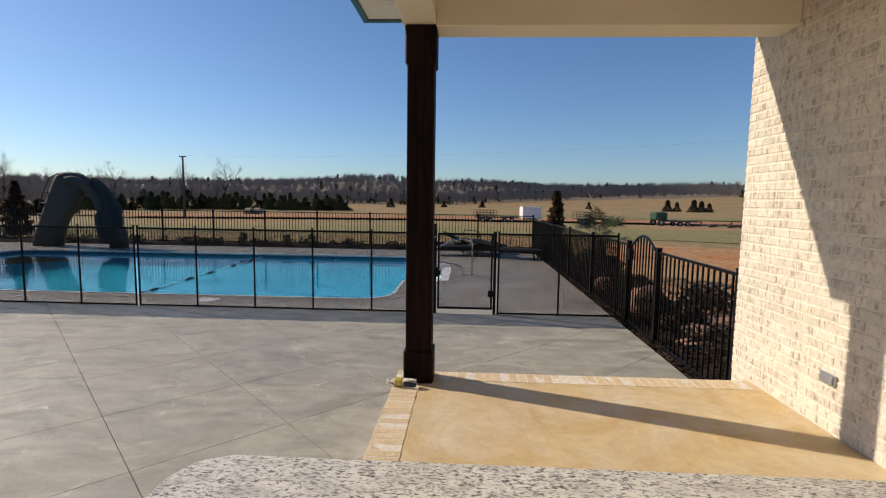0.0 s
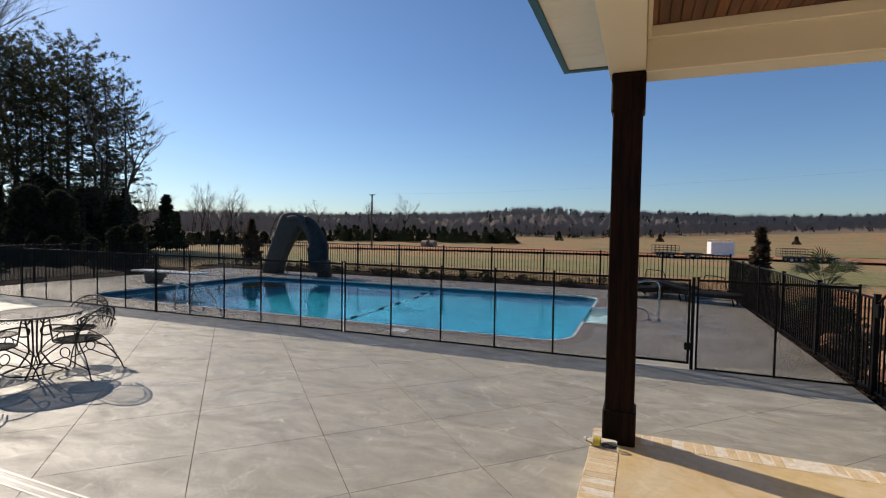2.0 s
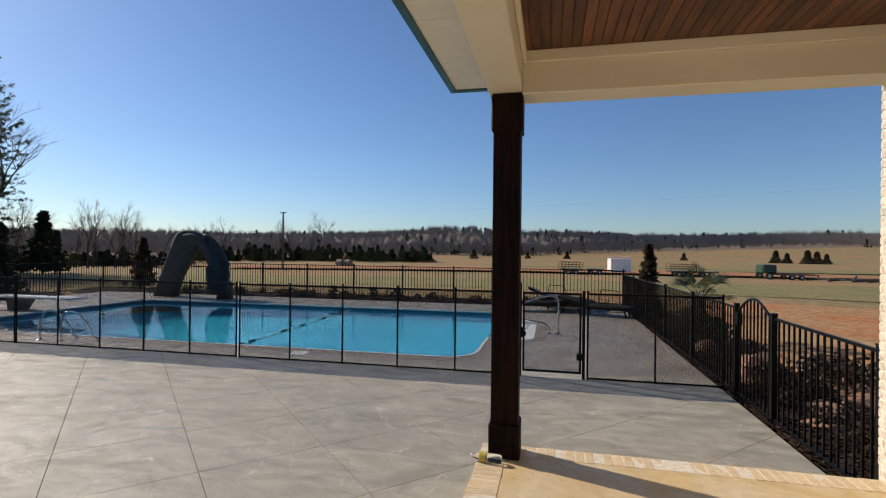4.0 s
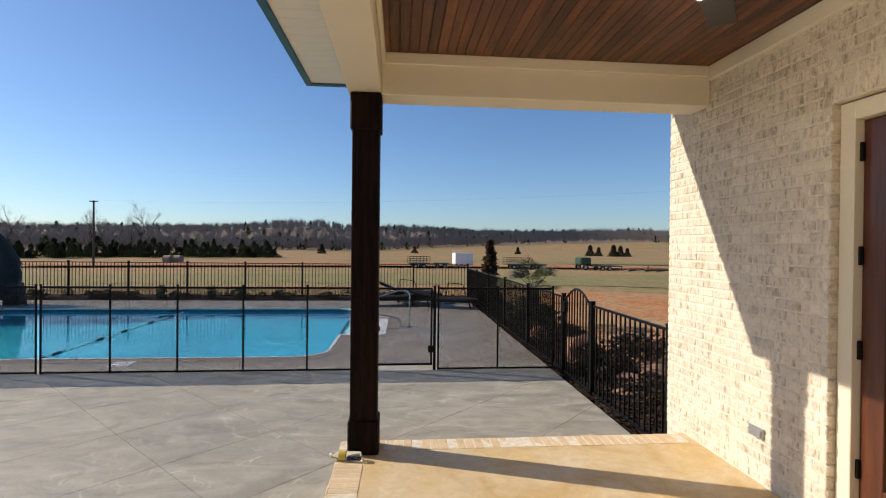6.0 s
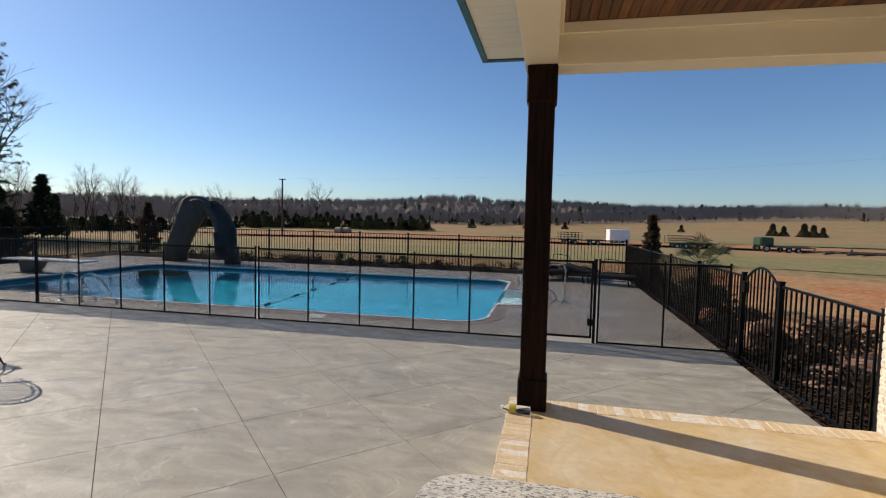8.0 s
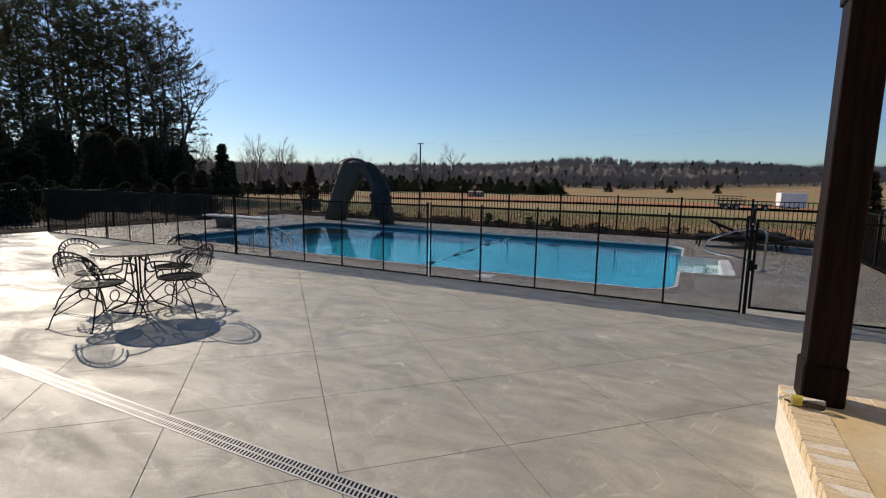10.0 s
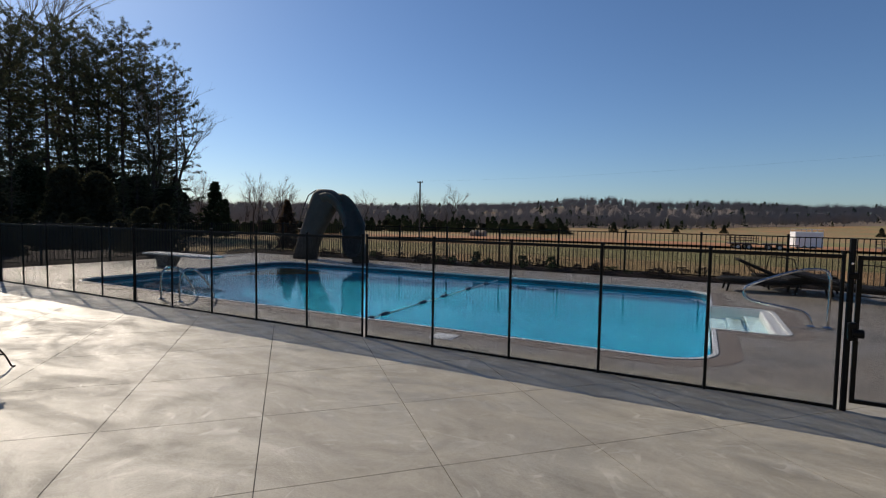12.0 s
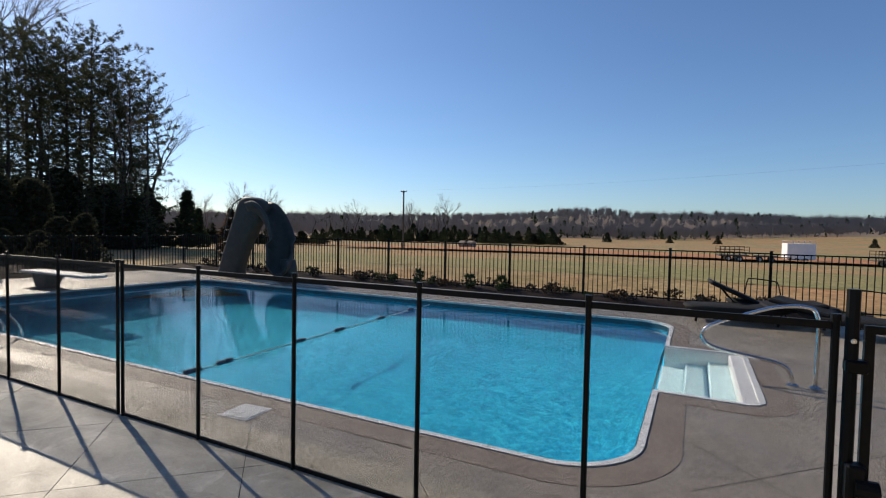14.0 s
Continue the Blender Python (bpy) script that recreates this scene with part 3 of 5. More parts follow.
# ---- roof structure over the porch ----
CZ = 3.205
cream = setting("beam_1", box(-0.36, -0.12, -7.4, 3.94, 2.93, 3.30, 0.006), M_CREAM, "cream boxed porch beam along the patio")
setting("beam_2", box(-0.12, WX, 3.69, 3.94, 2.91, 3.30, 0.006), M_CREAM, "cream boxed porch beam across the front")
setting("trim", join(join(box(-0.118, WX - 0.03, 3.66, 3.687, 3.125, CZ, 0.004), box(-0.117, -0.09, -7.4, 3.66, 3.125, CZ, 0.004)), box(WX - 0.03, WX + 0.003, -7.4, 3.689, 3.10, CZ, 0.004)), M_CREAM, "cream crown trim round the plank ceiling")
cl = bmesh.new()
xk = -0.12
while xk < WX:
    cl = box(xk, min(xk + 0.0635, WX), -7.4, 3.68, CZ, CZ + 0.02, 0.004, cl)
    xk += 0.066
M_PLANKC = mat("stained_pine_ceiling", (0.19, 0.068, 0.026), (0.085, 0.026, 0.010), 3.0, 0.42, bump=0.2, bump_scale=30, stretch=(9, 0.8, 9), c3=(0.035, 0.012, 0.006), scale3=1.1, c3max=0.8)
nt = M_PLANKC.node_tree
gi, hv, mr = nt.nodes.new("ShaderNodeNewGeometry"), nt.nodes.new("ShaderNodeHueSaturation"), nt.nodes.new("ShaderNodeMapRange")
mr.inputs["To Min"].default_value, mr.inputs["To Max"].default_value = 0.65, 1.3
nt.links.new(gi.outputs["Random Per Island"], mr.inputs["Value"])
nt.links.new(mr.outputs[0], hv.inputs["Value"])
bs = nt.nodes["Principled BSDF"]
nt.links.new(bs.inputs["Base Color"].links[0].from_socket, hv.inputs["Color"])
nt.links.new(hv.outputs[0], bs.inputs["Base Color"])
setting("ceiling", cl, M_PLANKC, "stained tongue-and-groove pine plank ceiling")
setting("ceiling_back", box(-0.36, 2.70, -7.6, 3.94, CZ + 0.024, CZ + 0.10), M_MORTAR, "porch ceiling backing")
EX, EY, EZ = -0.74, 4.27, 3.15
sof = bmesh.new()
yk = -7.5
while yk < 3.93:
    sof = box(EX + 0.03, -0.362, yk, min(yk + 0.112, 3.94), EZ, EZ + 0.012, 0.003, sof)
    yk += 0.115
sof = box(EX + 0.03, WX + 0.3, 3.945, EY - 0.03, EZ, EZ + 0.012, 0.003, sof)
setting("soffit", sof, M_SOFFIT, "cream vinyl soffit boards under the eave")
setting("fascia_1", box(EX - 0.02, EX + 0.03, -7.6, EY + 0.02, EZ - 0.015, EZ + 0.17, 0.004), M_FASCIA, "dark teal metal fascia along the eave")
setting("fascia_2", box(EX + 0.03, 9.2, EY - 0.03, EY + 0.02, EZ - 0.015, EZ + 0.17, 0.004), M_FASCIA, "dark teal metal fascia along the front eave")
rb = bmesh.new()
A = [rb.verts.new(q) for q in ((EX - 0.03, EY + 0.03, EZ + 0.172), (9.3, EY + 0.03, EZ + 0.172), (9.3, -8.2, EZ + 0.172), (EX - 0.03, -8.2, EZ + 0.172))]
B = [rb.verts.new(q) for q in ((3.0, 0.6, 5.0), (6.0, 0.6, 5.0), (6.0, -0.4, 5.0), (3.0, -0.4, 5.0))]
rb.faces.new(B)
rb.faces.new(A[::-1])
for i in range(4):
    rb.faces.new((A[i], A[(i + 1) % 4], B[(i + 1) % 4], B[i]))
setting("roof", rb, M_SHINGLE, "dark shingle hip roof above the porch")

col = thing("porch_post", "dark stained square timber porch post with boxed cap and base", "post", (-0.228, 3.811, PZ))
part("shaft", box(-0.098, 0.098, -0.098, 0.098, 0.20, 2.37, 0.006), M_DARKWOOD, col)
part("base", box(-0.112, 0.112, -0.112, 0.112, 0.0, 0.25, 0.010), M_DARKWOOD, col)
part("capital", box(-0.112, 0.112, -0.112, 0.112, 2.35, 2.618, 0.010), M_DARKWOOD, col)

counter = thing("bar_counter", "outdoor bar counter with speckled white granite top", "counter", (0, 0, PZ))
slab_top = prism([(-0.385, 0.32), (WX - 0.004, 0.32), (WX - 0.004, 0.95)] + arc(-0.305, 0.87, 0.08, 90, 180, 8), 0.875, 0.91)
bmesh.ops.bevel(slab_top, geom=[e for e in slab_top.edges if abs(e.verts[0].co.z - e.verts[1].co.z) < 1e-5], offset=0.006, segments=2, affect="EDGES")
part("worktop", slab_top, M_GRANITE, counter, "white and grey speckled granite slab")
part("body", box(-0.20, WX - 0.006, 0.40, 0.80, 0.0, 0.874), M_MORTAR, counter, "cream masonry base")

outlet = thing("outlet_box", "grey weatherproof outlet cover on the brick wall", "outlet", (WX - 0.004, 3.145, 0.638))
part("plate", box(-0.010, 0.006, -0.066, 0.066, -0.034, 0.034, 0.004), M_PLATE, outlet)
part("flap", box(-0.018, -0.0105, -0.055, 0.055, -0.027, 0.027, 0.004), M_PLATE, outlet)

fan = thing("ceiling_fan", "dark bladed ceiling fan with a white light dome", "ceiling fan", (1.33, 2.15, CZ + 0.07))
part("downrod", tube([(0, 0, -0.071), (0, 0, -0.16)], 0.016, 8), M_FAN, fan)
part("motor", lathe([(0.05, -0.30), (0.11, -0.27), (0.12, -0.20), (0.06, -0.16)]), M_FAN, fan, smooth=True)
part("light_dome", lathe([(0.02, -0.352), (0.06, -0.343), (0.088, -0.322), (0.094, -0.302)]), M_GLOBE, fan.children[-1], "white frosted light dome", True)
bl = finish(join(box(0.10, 0.20, -0.02, 0.02, -0.235, -0.225), box(0.19, 0.66, -0.07, 0.07, -0.238, -0.226, 0.004)), "blade", M_FAN)
for k in range(3):
    b = part("blade", bl, None, fan)
    b.matrix_basis = pose(0, 0, 0, 0, 0, 50 + 120 * k)

bottle = thing("water_bottle", "clear plastic water bottle with a yellow label by the post", "bottle", (-0.335, 3.625, PZ + 0.036), -6)
shape = lathe([(0.014, -0.105), (0.015, -0.085), (0.031, -0.06)] + [(0.0325 - 0.0016 * (k % 2), -0.055 + 0.0125 * k) for k in range(13)] + [(0.028, 0.104)], 16)
bmesh.ops.rotate(shape, matrix=Matrix.Rotation(math.pi / 2, 3, "Y"), verts=shape.verts)
part("body", shape, M_CLEAR, bottle, "clear ribbed plastic", True)
part("cap", tube([(-0.122, 0, 0), (-0.104, 0, 0)], 0.016, 12), M_WHITE, bottle, "white screw cap")
part("label", tube([(-0.052, 0, 0), (-0.005, 0, 0)], 0.0336, 16), M_LABEL, bottle, "yellow printed label band")


# ---- fences ----
def netting(a, b, z0, z1):
    """Woven vertical threads of the safety mesh between x = a and x = b."""
    V, F = [], []
    jit = random.Random(int(a * 1000))
    n = int((b - a) / 0.0010)
    for i in range(n):
        x = a + (b - a) * (i + 0.5 + jit.uniform(-0.28, 0.28)) / n
        k = len(V)
        for z in (z0, z1):
            V += [(x - 0.0002, -0.00005, z), (x + 0.0002, -0.00005, z), (x + 0.0002, 0.00005, z), (x - 0.0002, 0.00005, z)]
        F += [(k + j, k + (j + 1) % 4, k + 4 + (j + 1) % 4, k + 4 + j) for j in range(4)]
    me = bpy.data.meshes.new("mesh_panel")
    me.from_pydata(V, [], F)
    me.materials.append(M_BLACK)
    return me


def mesh_section(xs, yline, group):
    f = thing("pool_safety_fence", "black mesh pool safety fence with slim poles on concrete", "fence", (xs[0], yline, 0), 0, group)
    post = finish(join(tube([(0, 0, 0), (0, 0, 1.22)], 0.014, 8), tube([(0, 0, 1.22), (0, 0, 1.245)], 0.018, 8)), "post", M_BLACK)
    for i, x in enumerate(xs):
        p = part("post", post, None, f)
        p.location = (x - xs[0], 0, 0)
    for xa, xb in zip(xs, xs[1:]):
        a, b = xa - xs[0] + 0.013, xb - xs[0] - 0.013
        part("mesh_panel", netting(a, b, 0.03, 1.185), None, f, "see-through black mesh")
        part("top_hem", box(a, b, -0.005, 0.005, 1.185, 1.215), M_BLACK, f)
        part("bottom_hem", box(a, b, -0.005, 0.005, 0.004, 0.030), M_BLACK, f)
    return f


YM = 7.38
K, D = -4.93, 0.914
mesh_section([K + 0.03, K + 0.938, K + 1.84, K + 2.739, K + 3.634, -0.39], YM, "mesh pool fence")
mesh_section([K - 0.03 - D * i + (0.03 if 0 < i < 5 else 0) for i in range(5, -1, -1)], YM, "mesh pool fence")
mesh_section([K - 5 * D - 0.07 - D * i for i in range(5, -1, -1)], YM, "mesh pool fence")
mesh_section([K - 10 * D - 0.13 - D * i for i in range(3, -1, -1)], YM, "mesh pool fence")
mesh_section([0.60, 1.49, 2.33], YM, "mesh pool fence")
gate = thing("mesh_gate", "black framed mesh pool gate with latch, closed", "gate", (-0.34, YM, 0))
for x in (0.0, 0.885):
    part("gate_post", tube([(x, 0, 0), (x, 0, 1.34 if x == 0 else 1.24)], 0.022, 8), M_BLACK, gate)
part("gate_frame", join(join(box(0.035, 0.065, -0.012, 0.012, 0.07, 1.21), box(0.825, 0.855, -0.012, 0.012, 0.07, 1.21)), join(box(0.065, 0.825, -0.012, 0.012, 0.07, 0.10), box(0.065, 0.825, -0.012, 0.012, 1.18, 1.21))), M_BLACK, gate)
part("mesh_panel", netting(0.065, 0.825, 0.10, 1.18), None, gate, "see-through black mesh")
part("latch", box(0.79, 0.90, -0.03, 0.03, 0.26, 0.36, 0.008), M_BLACK, gate)
part("hinge", box(-0.02, 0.05, -0.028, 0.028, 1.03, 1.08, 0.008), M_BLACK, gate)
part("screw", lathe([(0.010, 0.0), (0.010, 0.003), (0.004, 0.005)], 8), M_STEEL, gate, "bright screw head").matrix_basis = pose(0, -0.023, 1.15, 90)
part("knob", tube([(0.015, -0.052, 0.62), (0.085, -0.052, 0.62)], 0.034, 12), M_BLACK, gate)
part("knob_bracket", box(-0.01, 0.05, -0.06, 0.0, 0.56, 0.70, 0.008), M_BLACK, gate)


def picket_panel(width=1.83, arched=False, name="picket_fence", label="black aluminium picket fence section with flat top rail", cat="fence"):
    f = thing(name, label, cat)
    part("post", join(box(-0.026, 0.026, -0.026, 0.026, -0.3, 1.20), box(-0.031, 0.031, -0.031, 0.031, 1.20, 1.215, 0.004)), M_BLACK, f)
    n = round(width / 0.108)
    pk = finish(box(-0.008, 0.008, -0.008, 0.008, 0.05, 1.145), "picket", M_BLACK)
    for i in range(1, n):
        x = width * i / n
        if arched:
            part("picket", box(x - 0.008, x + 0.008, -0.008, 0.008, 0.05, 1.12 + 0.19 * math.sin(math.pi * i / n)), M_BLACK, f)
        else:
            part("picket", pk, None, f).location = (x, 0, 0)
    if arched:
        part("top_rail", tube([(0.03 + (width - 0.06) * i / 12, 0, 1.125 + 0.19 * math.sin(math.pi * i / 12)) for i in range(13)], 0.016, 6), M_BLACK, f)
        part("latch", box(width - 0.08, width + 0.0, -0.03, 0.03, 0.95, 1.10, 0.005), M_BLACK, f)
    else:
        part("top_rail", box(0.026, width - 0.026, -0.014, 0.014, 1.145, 1.17), M_BLACK, f)
    part("bottom_rail", box(0.026, width - 0.026, -0.014, 0.014, 0.08, 0.105), M_BLACK, f)
    return f


FX = 2.40
base_panel = tagged(picket_panel(1.863), group="picket fence panels")
base_panel.matrix_basis = pose(FX - 0.04, 17.0, 0.01, 0, 0, 179.3)
for i in range(1, 11):
    copy_thing(base_panel, pose(FX - 0.04 - 1.863 * i, 17.0 + 0.012 * 1.863 * i, 0.02, 0, 0, 179.3))
east_panel = tagged(picket_panel(1.975), group="picket fence panels")
east_panel.matrix_basis = pose(FX, 7.10, -0.05, 0, 0, 90)
for i in range(1, 5):
    copy_thing(east_panel, pose(FX - 0.008 * i, 7.10 + 1.98 * i, -0.05 - 0.012 * i, 0, 0, 90.2))
wx, wy = FX - 0.04 - 1.863 * 11, 17.0 + 0.012 * 1.863 * 11
for i in range(14):
    copy_thing(base_panel, pose(wx, wy - 1.863 * i, -0.03, 0, 0, -90))
ag = picket_panel(1.04, True, "fence_gate", "arched black aluminium picket gate in the fence, closed", "gate")
ag.matrix_basis = pose(FX, 6.03, -0.05, 0, 0, 90)
sp = picket_panel(1.74)
sp.matrix_basis = pose(FX, 4.27, -0.05, 0, 0, 90)


# ---- planting beds ----
def bed(name, x0, x1, y0, y1, label):
    bm = bmesh.new()
    nx, ny = max(2, int((x1 - x0) / 0.25)), max(2, int((y1 - y0) / 0.25))
    vs = [[bm.verts.new((x0 + (x1 - x0) * i / nx, y0 + (y1 - y0) * j / ny + (0.012 * (2.3 - (x0 + (x1 - x0) * i / nx)) if name == "bed_north" else 0), -0.03 + 0.05 * noise.noise(Vector((x0 + i * 0.9, y0 + j * 0.9, 0))) - (0.12 if i in (0, nx) or j in (0, ny) else 0) + (0.10 * math.sin(math.pi * j / ny) if name == "bed_north" else 0))) for j in range(ny + 1)] for i in range(nx + 1)]
    for i in range(nx):
        for j in range(ny):
            bm.faces.new((vs[i][j], vs[i + 1][j], vs[i + 1][j + 1], vs[i][j + 1]))
    return setting(name, bm, M_MULCH, label, True)


bed("bed_east", 2.27, 3.9, 4.0, 17.5, "dark mulch planting bed along the fence")
bed("bed_north", -19.0, 2.4, 16.15, 18.0, "dark mulch planting bed behind the pool deck")


# ---- vegetation ----
def spray(verts, faces, c, r, n, rng, flat=0.6, w=0.12):
    """A tuft of thin pointed blades round c."""
    for _ in range(n):
        a, e = rng.uniform(0, math.tau), rng.uniform(-0.6, 1.0) * flat
        d = Vector((math.cos(a) * math.cos(e), math.sin(a) * math.cos(e), math.sin(e)))
        s = d.orthogonal().normalized() * (w * r)
        s.rotate(Matrix.Rotation(rng.uniform(0, math.tau), 3, d))
        k, L = len(verts), r * rng.uniform(0.6, 1.2)
        verts += [c - s * 1.3, c + s * 1.3, c + d * L]
        faces.append((k, k + 1, k + 2))


def raw(name, verts, faces, material):
    me = bpy.data.meshes.new(name)
    me.from_pydata([tuple(v) for v in verts], [], faces)
    me.materials.append(material)
    return me


def puff(verts, faces, c, axis, r, n, rng, w=0.022):
    """A tuft of fine needles that fan out from c, mostly along axis."""
    for _ in range(n):
        d = (axis * 0.55 + Vector((rng.gauss(0, 0.6), rng.gauss(0, 0.6), rng.gauss(0.1, 0.5)))).normalized()
        s = d.orthogonal().normalized()
        s.rotate(Matrix.Rotation(rng.uniform(0, math.tau), 3, d))
        k, b, e = len(verts), c + d * r * rng.uniform(0.0, 0.35), c + d * r * rng.uniform(0.7, 1.25)
        verts += [b - s * w, b + s * w, e]
        faces.append((k, k + 1, k + 2))


def pine(seed, h=20.0, radius=3.4, low=0.30, domed=True, dense=1.0):
    rng = random.Random(seed)
    t = thing("pine_tree", "tall loblolly pine with bare lower trunk and open needle crown", "tree", group="pine stand")
    lean, sway = rng.uniform(-0.7, 0.7), rng.uniform(0.1, 0.4)

    def axis(q):
        return Vector((lean * q * q, sway * math.sin(3.2 * q), h * q))

    trunk = tube([axis(i / 10) for i in range(11)], 0.23, 8, r_end=0.035)
    verts, faces = [], []
    q, k = low, 0
    while q < 0.985:
        top = max(0.0, (q - 0.70) / 0.30)
        if domed:
            prof = math.sqrt(max(0.03, 1 - top ** 2.2)) * (0.62 + 0.38 * min(1.0, (q - low) / (0.70 - low)))
        else:
            prof = 1.0 - 0.86 * (q - low) / (1 - low)
        for _ in range(rng.choice((2, 3, 3, 4))):
            k += 1
            if q < 0.42 and rng.random() < 0.3:
                continue
            L = radius * prof * rng.uniform(0.45, 1.12)
            a = k * 2.4 + rng.uniform(-0.6, 0.6)
            rise = -0.10 + 0.75 * max(0.0, q - 0.42) ** 1.2 * 1.6 + rng.uniform(-0.12, 0.14)
            d = Vector((math.cos(a), math.sin(a), rise)).normalized()
            p0 = axis(q + rng.uniform(-0.01, 0.01))
            limb = [p0 + d * L * u + Vector((0, 0, 0.16 * L * u * u - 0.05 * L * math.sin(math.pi * u))) for u in (0, 0.3, 0.65, 1)]
            tube(limb, 0.050 * (1.15 - q) + 0.016, 4, trunk, r_end=0.010)
            for m in range(max(3, int(L * 2.1 * dense))):
                u = 1.0 - 0.68 * rng.random() ** 1.4
                b = p0 + d * L * u + Vector((0, 0, 0.16 * L * u * u - 0.05 * L * math.sin(math.pi * u)))
                td = (d + Vector((rng.gauss(0, 0.55), rng.gauss(0, 0.55), rng.uniform(-0.05, 0.5)))).normalized()
                e = b + td * rng.uniform(0.25, 0.75)
                tube([b, e], 0.011, 3, trunk, r_end=0.005)
                puff(verts, faces, e, td, rng.uniform(0.24, 0.42), int(30 * dense), rng, 0.019)
                if rng.random() < 0.55:
                    puff(verts, faces, b + (e - b) * 0.45, td, rng.uniform(0.20, 0.34), int(20 * dense), rng, 0.019)
        q += rng.uniform(0.015, 0.026)
    part("trunk", trunk, M_BARK, t)
    part("crown", raw("crown", verts, faces, M_NEEDLE), None, t)
    return t


def bare_tree(seed, h=12.0, label="leafless hardwood tree with fine upright twigs", levels=4):
    rng = random.Random(seed)
    t = thing("bare_tree", label, "tree", group="leafless trees")
    bm, twigs = bmesh.new(), bmesh.new()

    def grow(p, d, L, r, lv):
        mid = p + d * L * 0.5 + Vector((rng.gauss(0, 0.04), rng.gauss(0, 0.04), 0)) * L
        end = p + d * L + Vector((rng.gauss(0, 0.06), rng.gauss(0, 0.06), 0)) * L
        tube([p, mid, end] if lv < 3 else [p, end], r, 5 if lv < 2 else 3, bm if lv < 2 else twigs, r_end=r * 0.6)
        if lv >= levels:
            return
        for k in range(rng.randint(4, 5)):
            s = rng.uniform(0.35, 1.0)
            b = p + (end - p) * s
            nd = (d + Vector((rng.gauss(0, 0.48), rng.gauss(0, 0.48), rng.uniform(0.0, 0.45)))).normalized()
            grow(b, nd, L * rng.uniform(0.42, 0.66), r * 0.44, lv + 1)

    grow(Vector((0, 0, 0)), Vector((0, 0, 1)), h * 0.42, h * 0.008, 0)
    part("trunk", bm, M_BARK, t)
    part("crown", twigs, M_TWIG, t)
    return t


def cedar(seed, h=5.0, label="dark green conical cedar tree", leaf=None, name="cedar_tree", n=420, wide=0.24, power=0.75):
    rng = random.Random(seed)
    t = thing(name, label, "tree", group="cedars")
    part("trunk", tube([(0, 0, -0.2), (0, 0, h * 0.9)], h * 0.02, 6, r_end=0.01), M_BARK, t)
    verts, faces = [], []
    for _ in range(n):
        q = rng.uniform(0.02, 1) ** 1.1
        rr = h * wide * (1 - q) ** power * rng.uniform(0.35, 1.05) * (1 + 0.25 * math.sin(7 * q + seed))
        a = rng.uniform(0, math.tau)
        spray(verts, faces, Vector((rr * math.cos(a), rr * math.sin(a), h * (0.04 + 0.94 * q))), h * 0.055 + 0.03, 8, rng, 1.0, 0.28)
    part("crown", raw("crown", verts, faces, leaf or M_CEDAR), None, t)
    return t


def put(ob, x, y, s=1.0, rz=0.0, dz=0.0, sz=None):
    return pose(x, y, ground_z(x, y) + dz, 0, 0, rz) @ Matrix.Diagonal((s, s, sz or s, 1))


def bearing(az, d, ox=-1.25, oy=3.3):
    return ox + d * math.cos(radians(az)), oy + d * math.sin(radians(az))


pines = [pine(11, radius=4.9, low=0.22, dense=1.1), pine(12, radius=4.3, low=0.26, dense=1.05), pine(13, radius=4.6, low=0.08, domed=False, dense=1.15), pine(14, radius=4.4, low=0.30, dense=1.0)]
# bearing, distance, height, which build
PINES = [(150.9, 66, 22.6, 0), (152.9, 68, 22.0, 1), (146.6, 63, 16.5, 2), (149.0, 69, 20.5, 3), (148.0, 66, 18.0, 1), (154.9, 66, 20.6, 3), (156.9, 62, 18.0, 0), (159.0, 60, 16.8, 1), (161.5, 60, 18.0, 0),
         (164.5, 58, 19.5, 1), (168, 56, 20, 3), (155.8, 74, 21.5, 0), (151.8, 76, 22.5, 3), (171, 56, 21, 0), (175, 58, 21, 1), (160.2, 74, 20.5, 3), (147.2, 72, 14.5, 2), (153.8, 60, 13.0, 2), (158.0, 66, 16.0, 2), (150.0, 61, 11.0, 2), (156.0, 60, 10.0, 2), (148.4, 60, 9.5, 2), (152.0, 62, 12.0, 2), (160.5, 56, 11.0, 2), (163, 55, 12.0, 2), (157.6, 56, 9.0, 2), (149.6, 84, 20.0, 0), (153.4, 86, 22.0, 1), (157.4, 84, 20.0, 3), (161, 86, 21.0, 0), (165, 82, 21.0, 1), (147.8, 80, 15.0, 2), (151.0, 57, 7.5, 2), (146.4, 57, 7.0, 2), (155.0, 54, 7.5, 2), (159.4, 52, 8.0, 2)]
rng = random.Random(5)
used = set()
for az, d, h, k in PINES:
    x, y = bearing(az, d)
    m = put(None, x, y, h / 20, rng.uniform(0, 360))
    if k not in used:
        pines[k].matrix_basis = m
        used.add(k)
    else:
        copy_thing(pines[k], m)
bares = [bare_tree(21, 14), bare_tree(22, 12), bare_tree(23, 9)]
BARES = [(147.4, 66, 1.16), (159.5, 76, 1.85), (157.2, 78, 1.75), (166, 78, 1.7), (146.6, 69, 1.0), (148.2, 64, 1.0), (146.0, 74, 0.75), (162, 74, 1.9), (155.6, 80, 1.7)]
BARES += [(rng.uniform(135.0, 144.5), rng.uniform(95, 130), rng.uniform(0.42, 0.68)) for _ in range(34)]
BARES += [(rng.uniform(108, 135), rng.uniform(165, 205), rng.uniform(0.35, 0.6)) for _ in range(30)]
BARES += [(rng.gauss(c, 0.9), rng.uniform(178, 190), rng.uniform(0.6, 0.85)) for c in (117.5, 120.0, 127.5) for _ in range(5)]
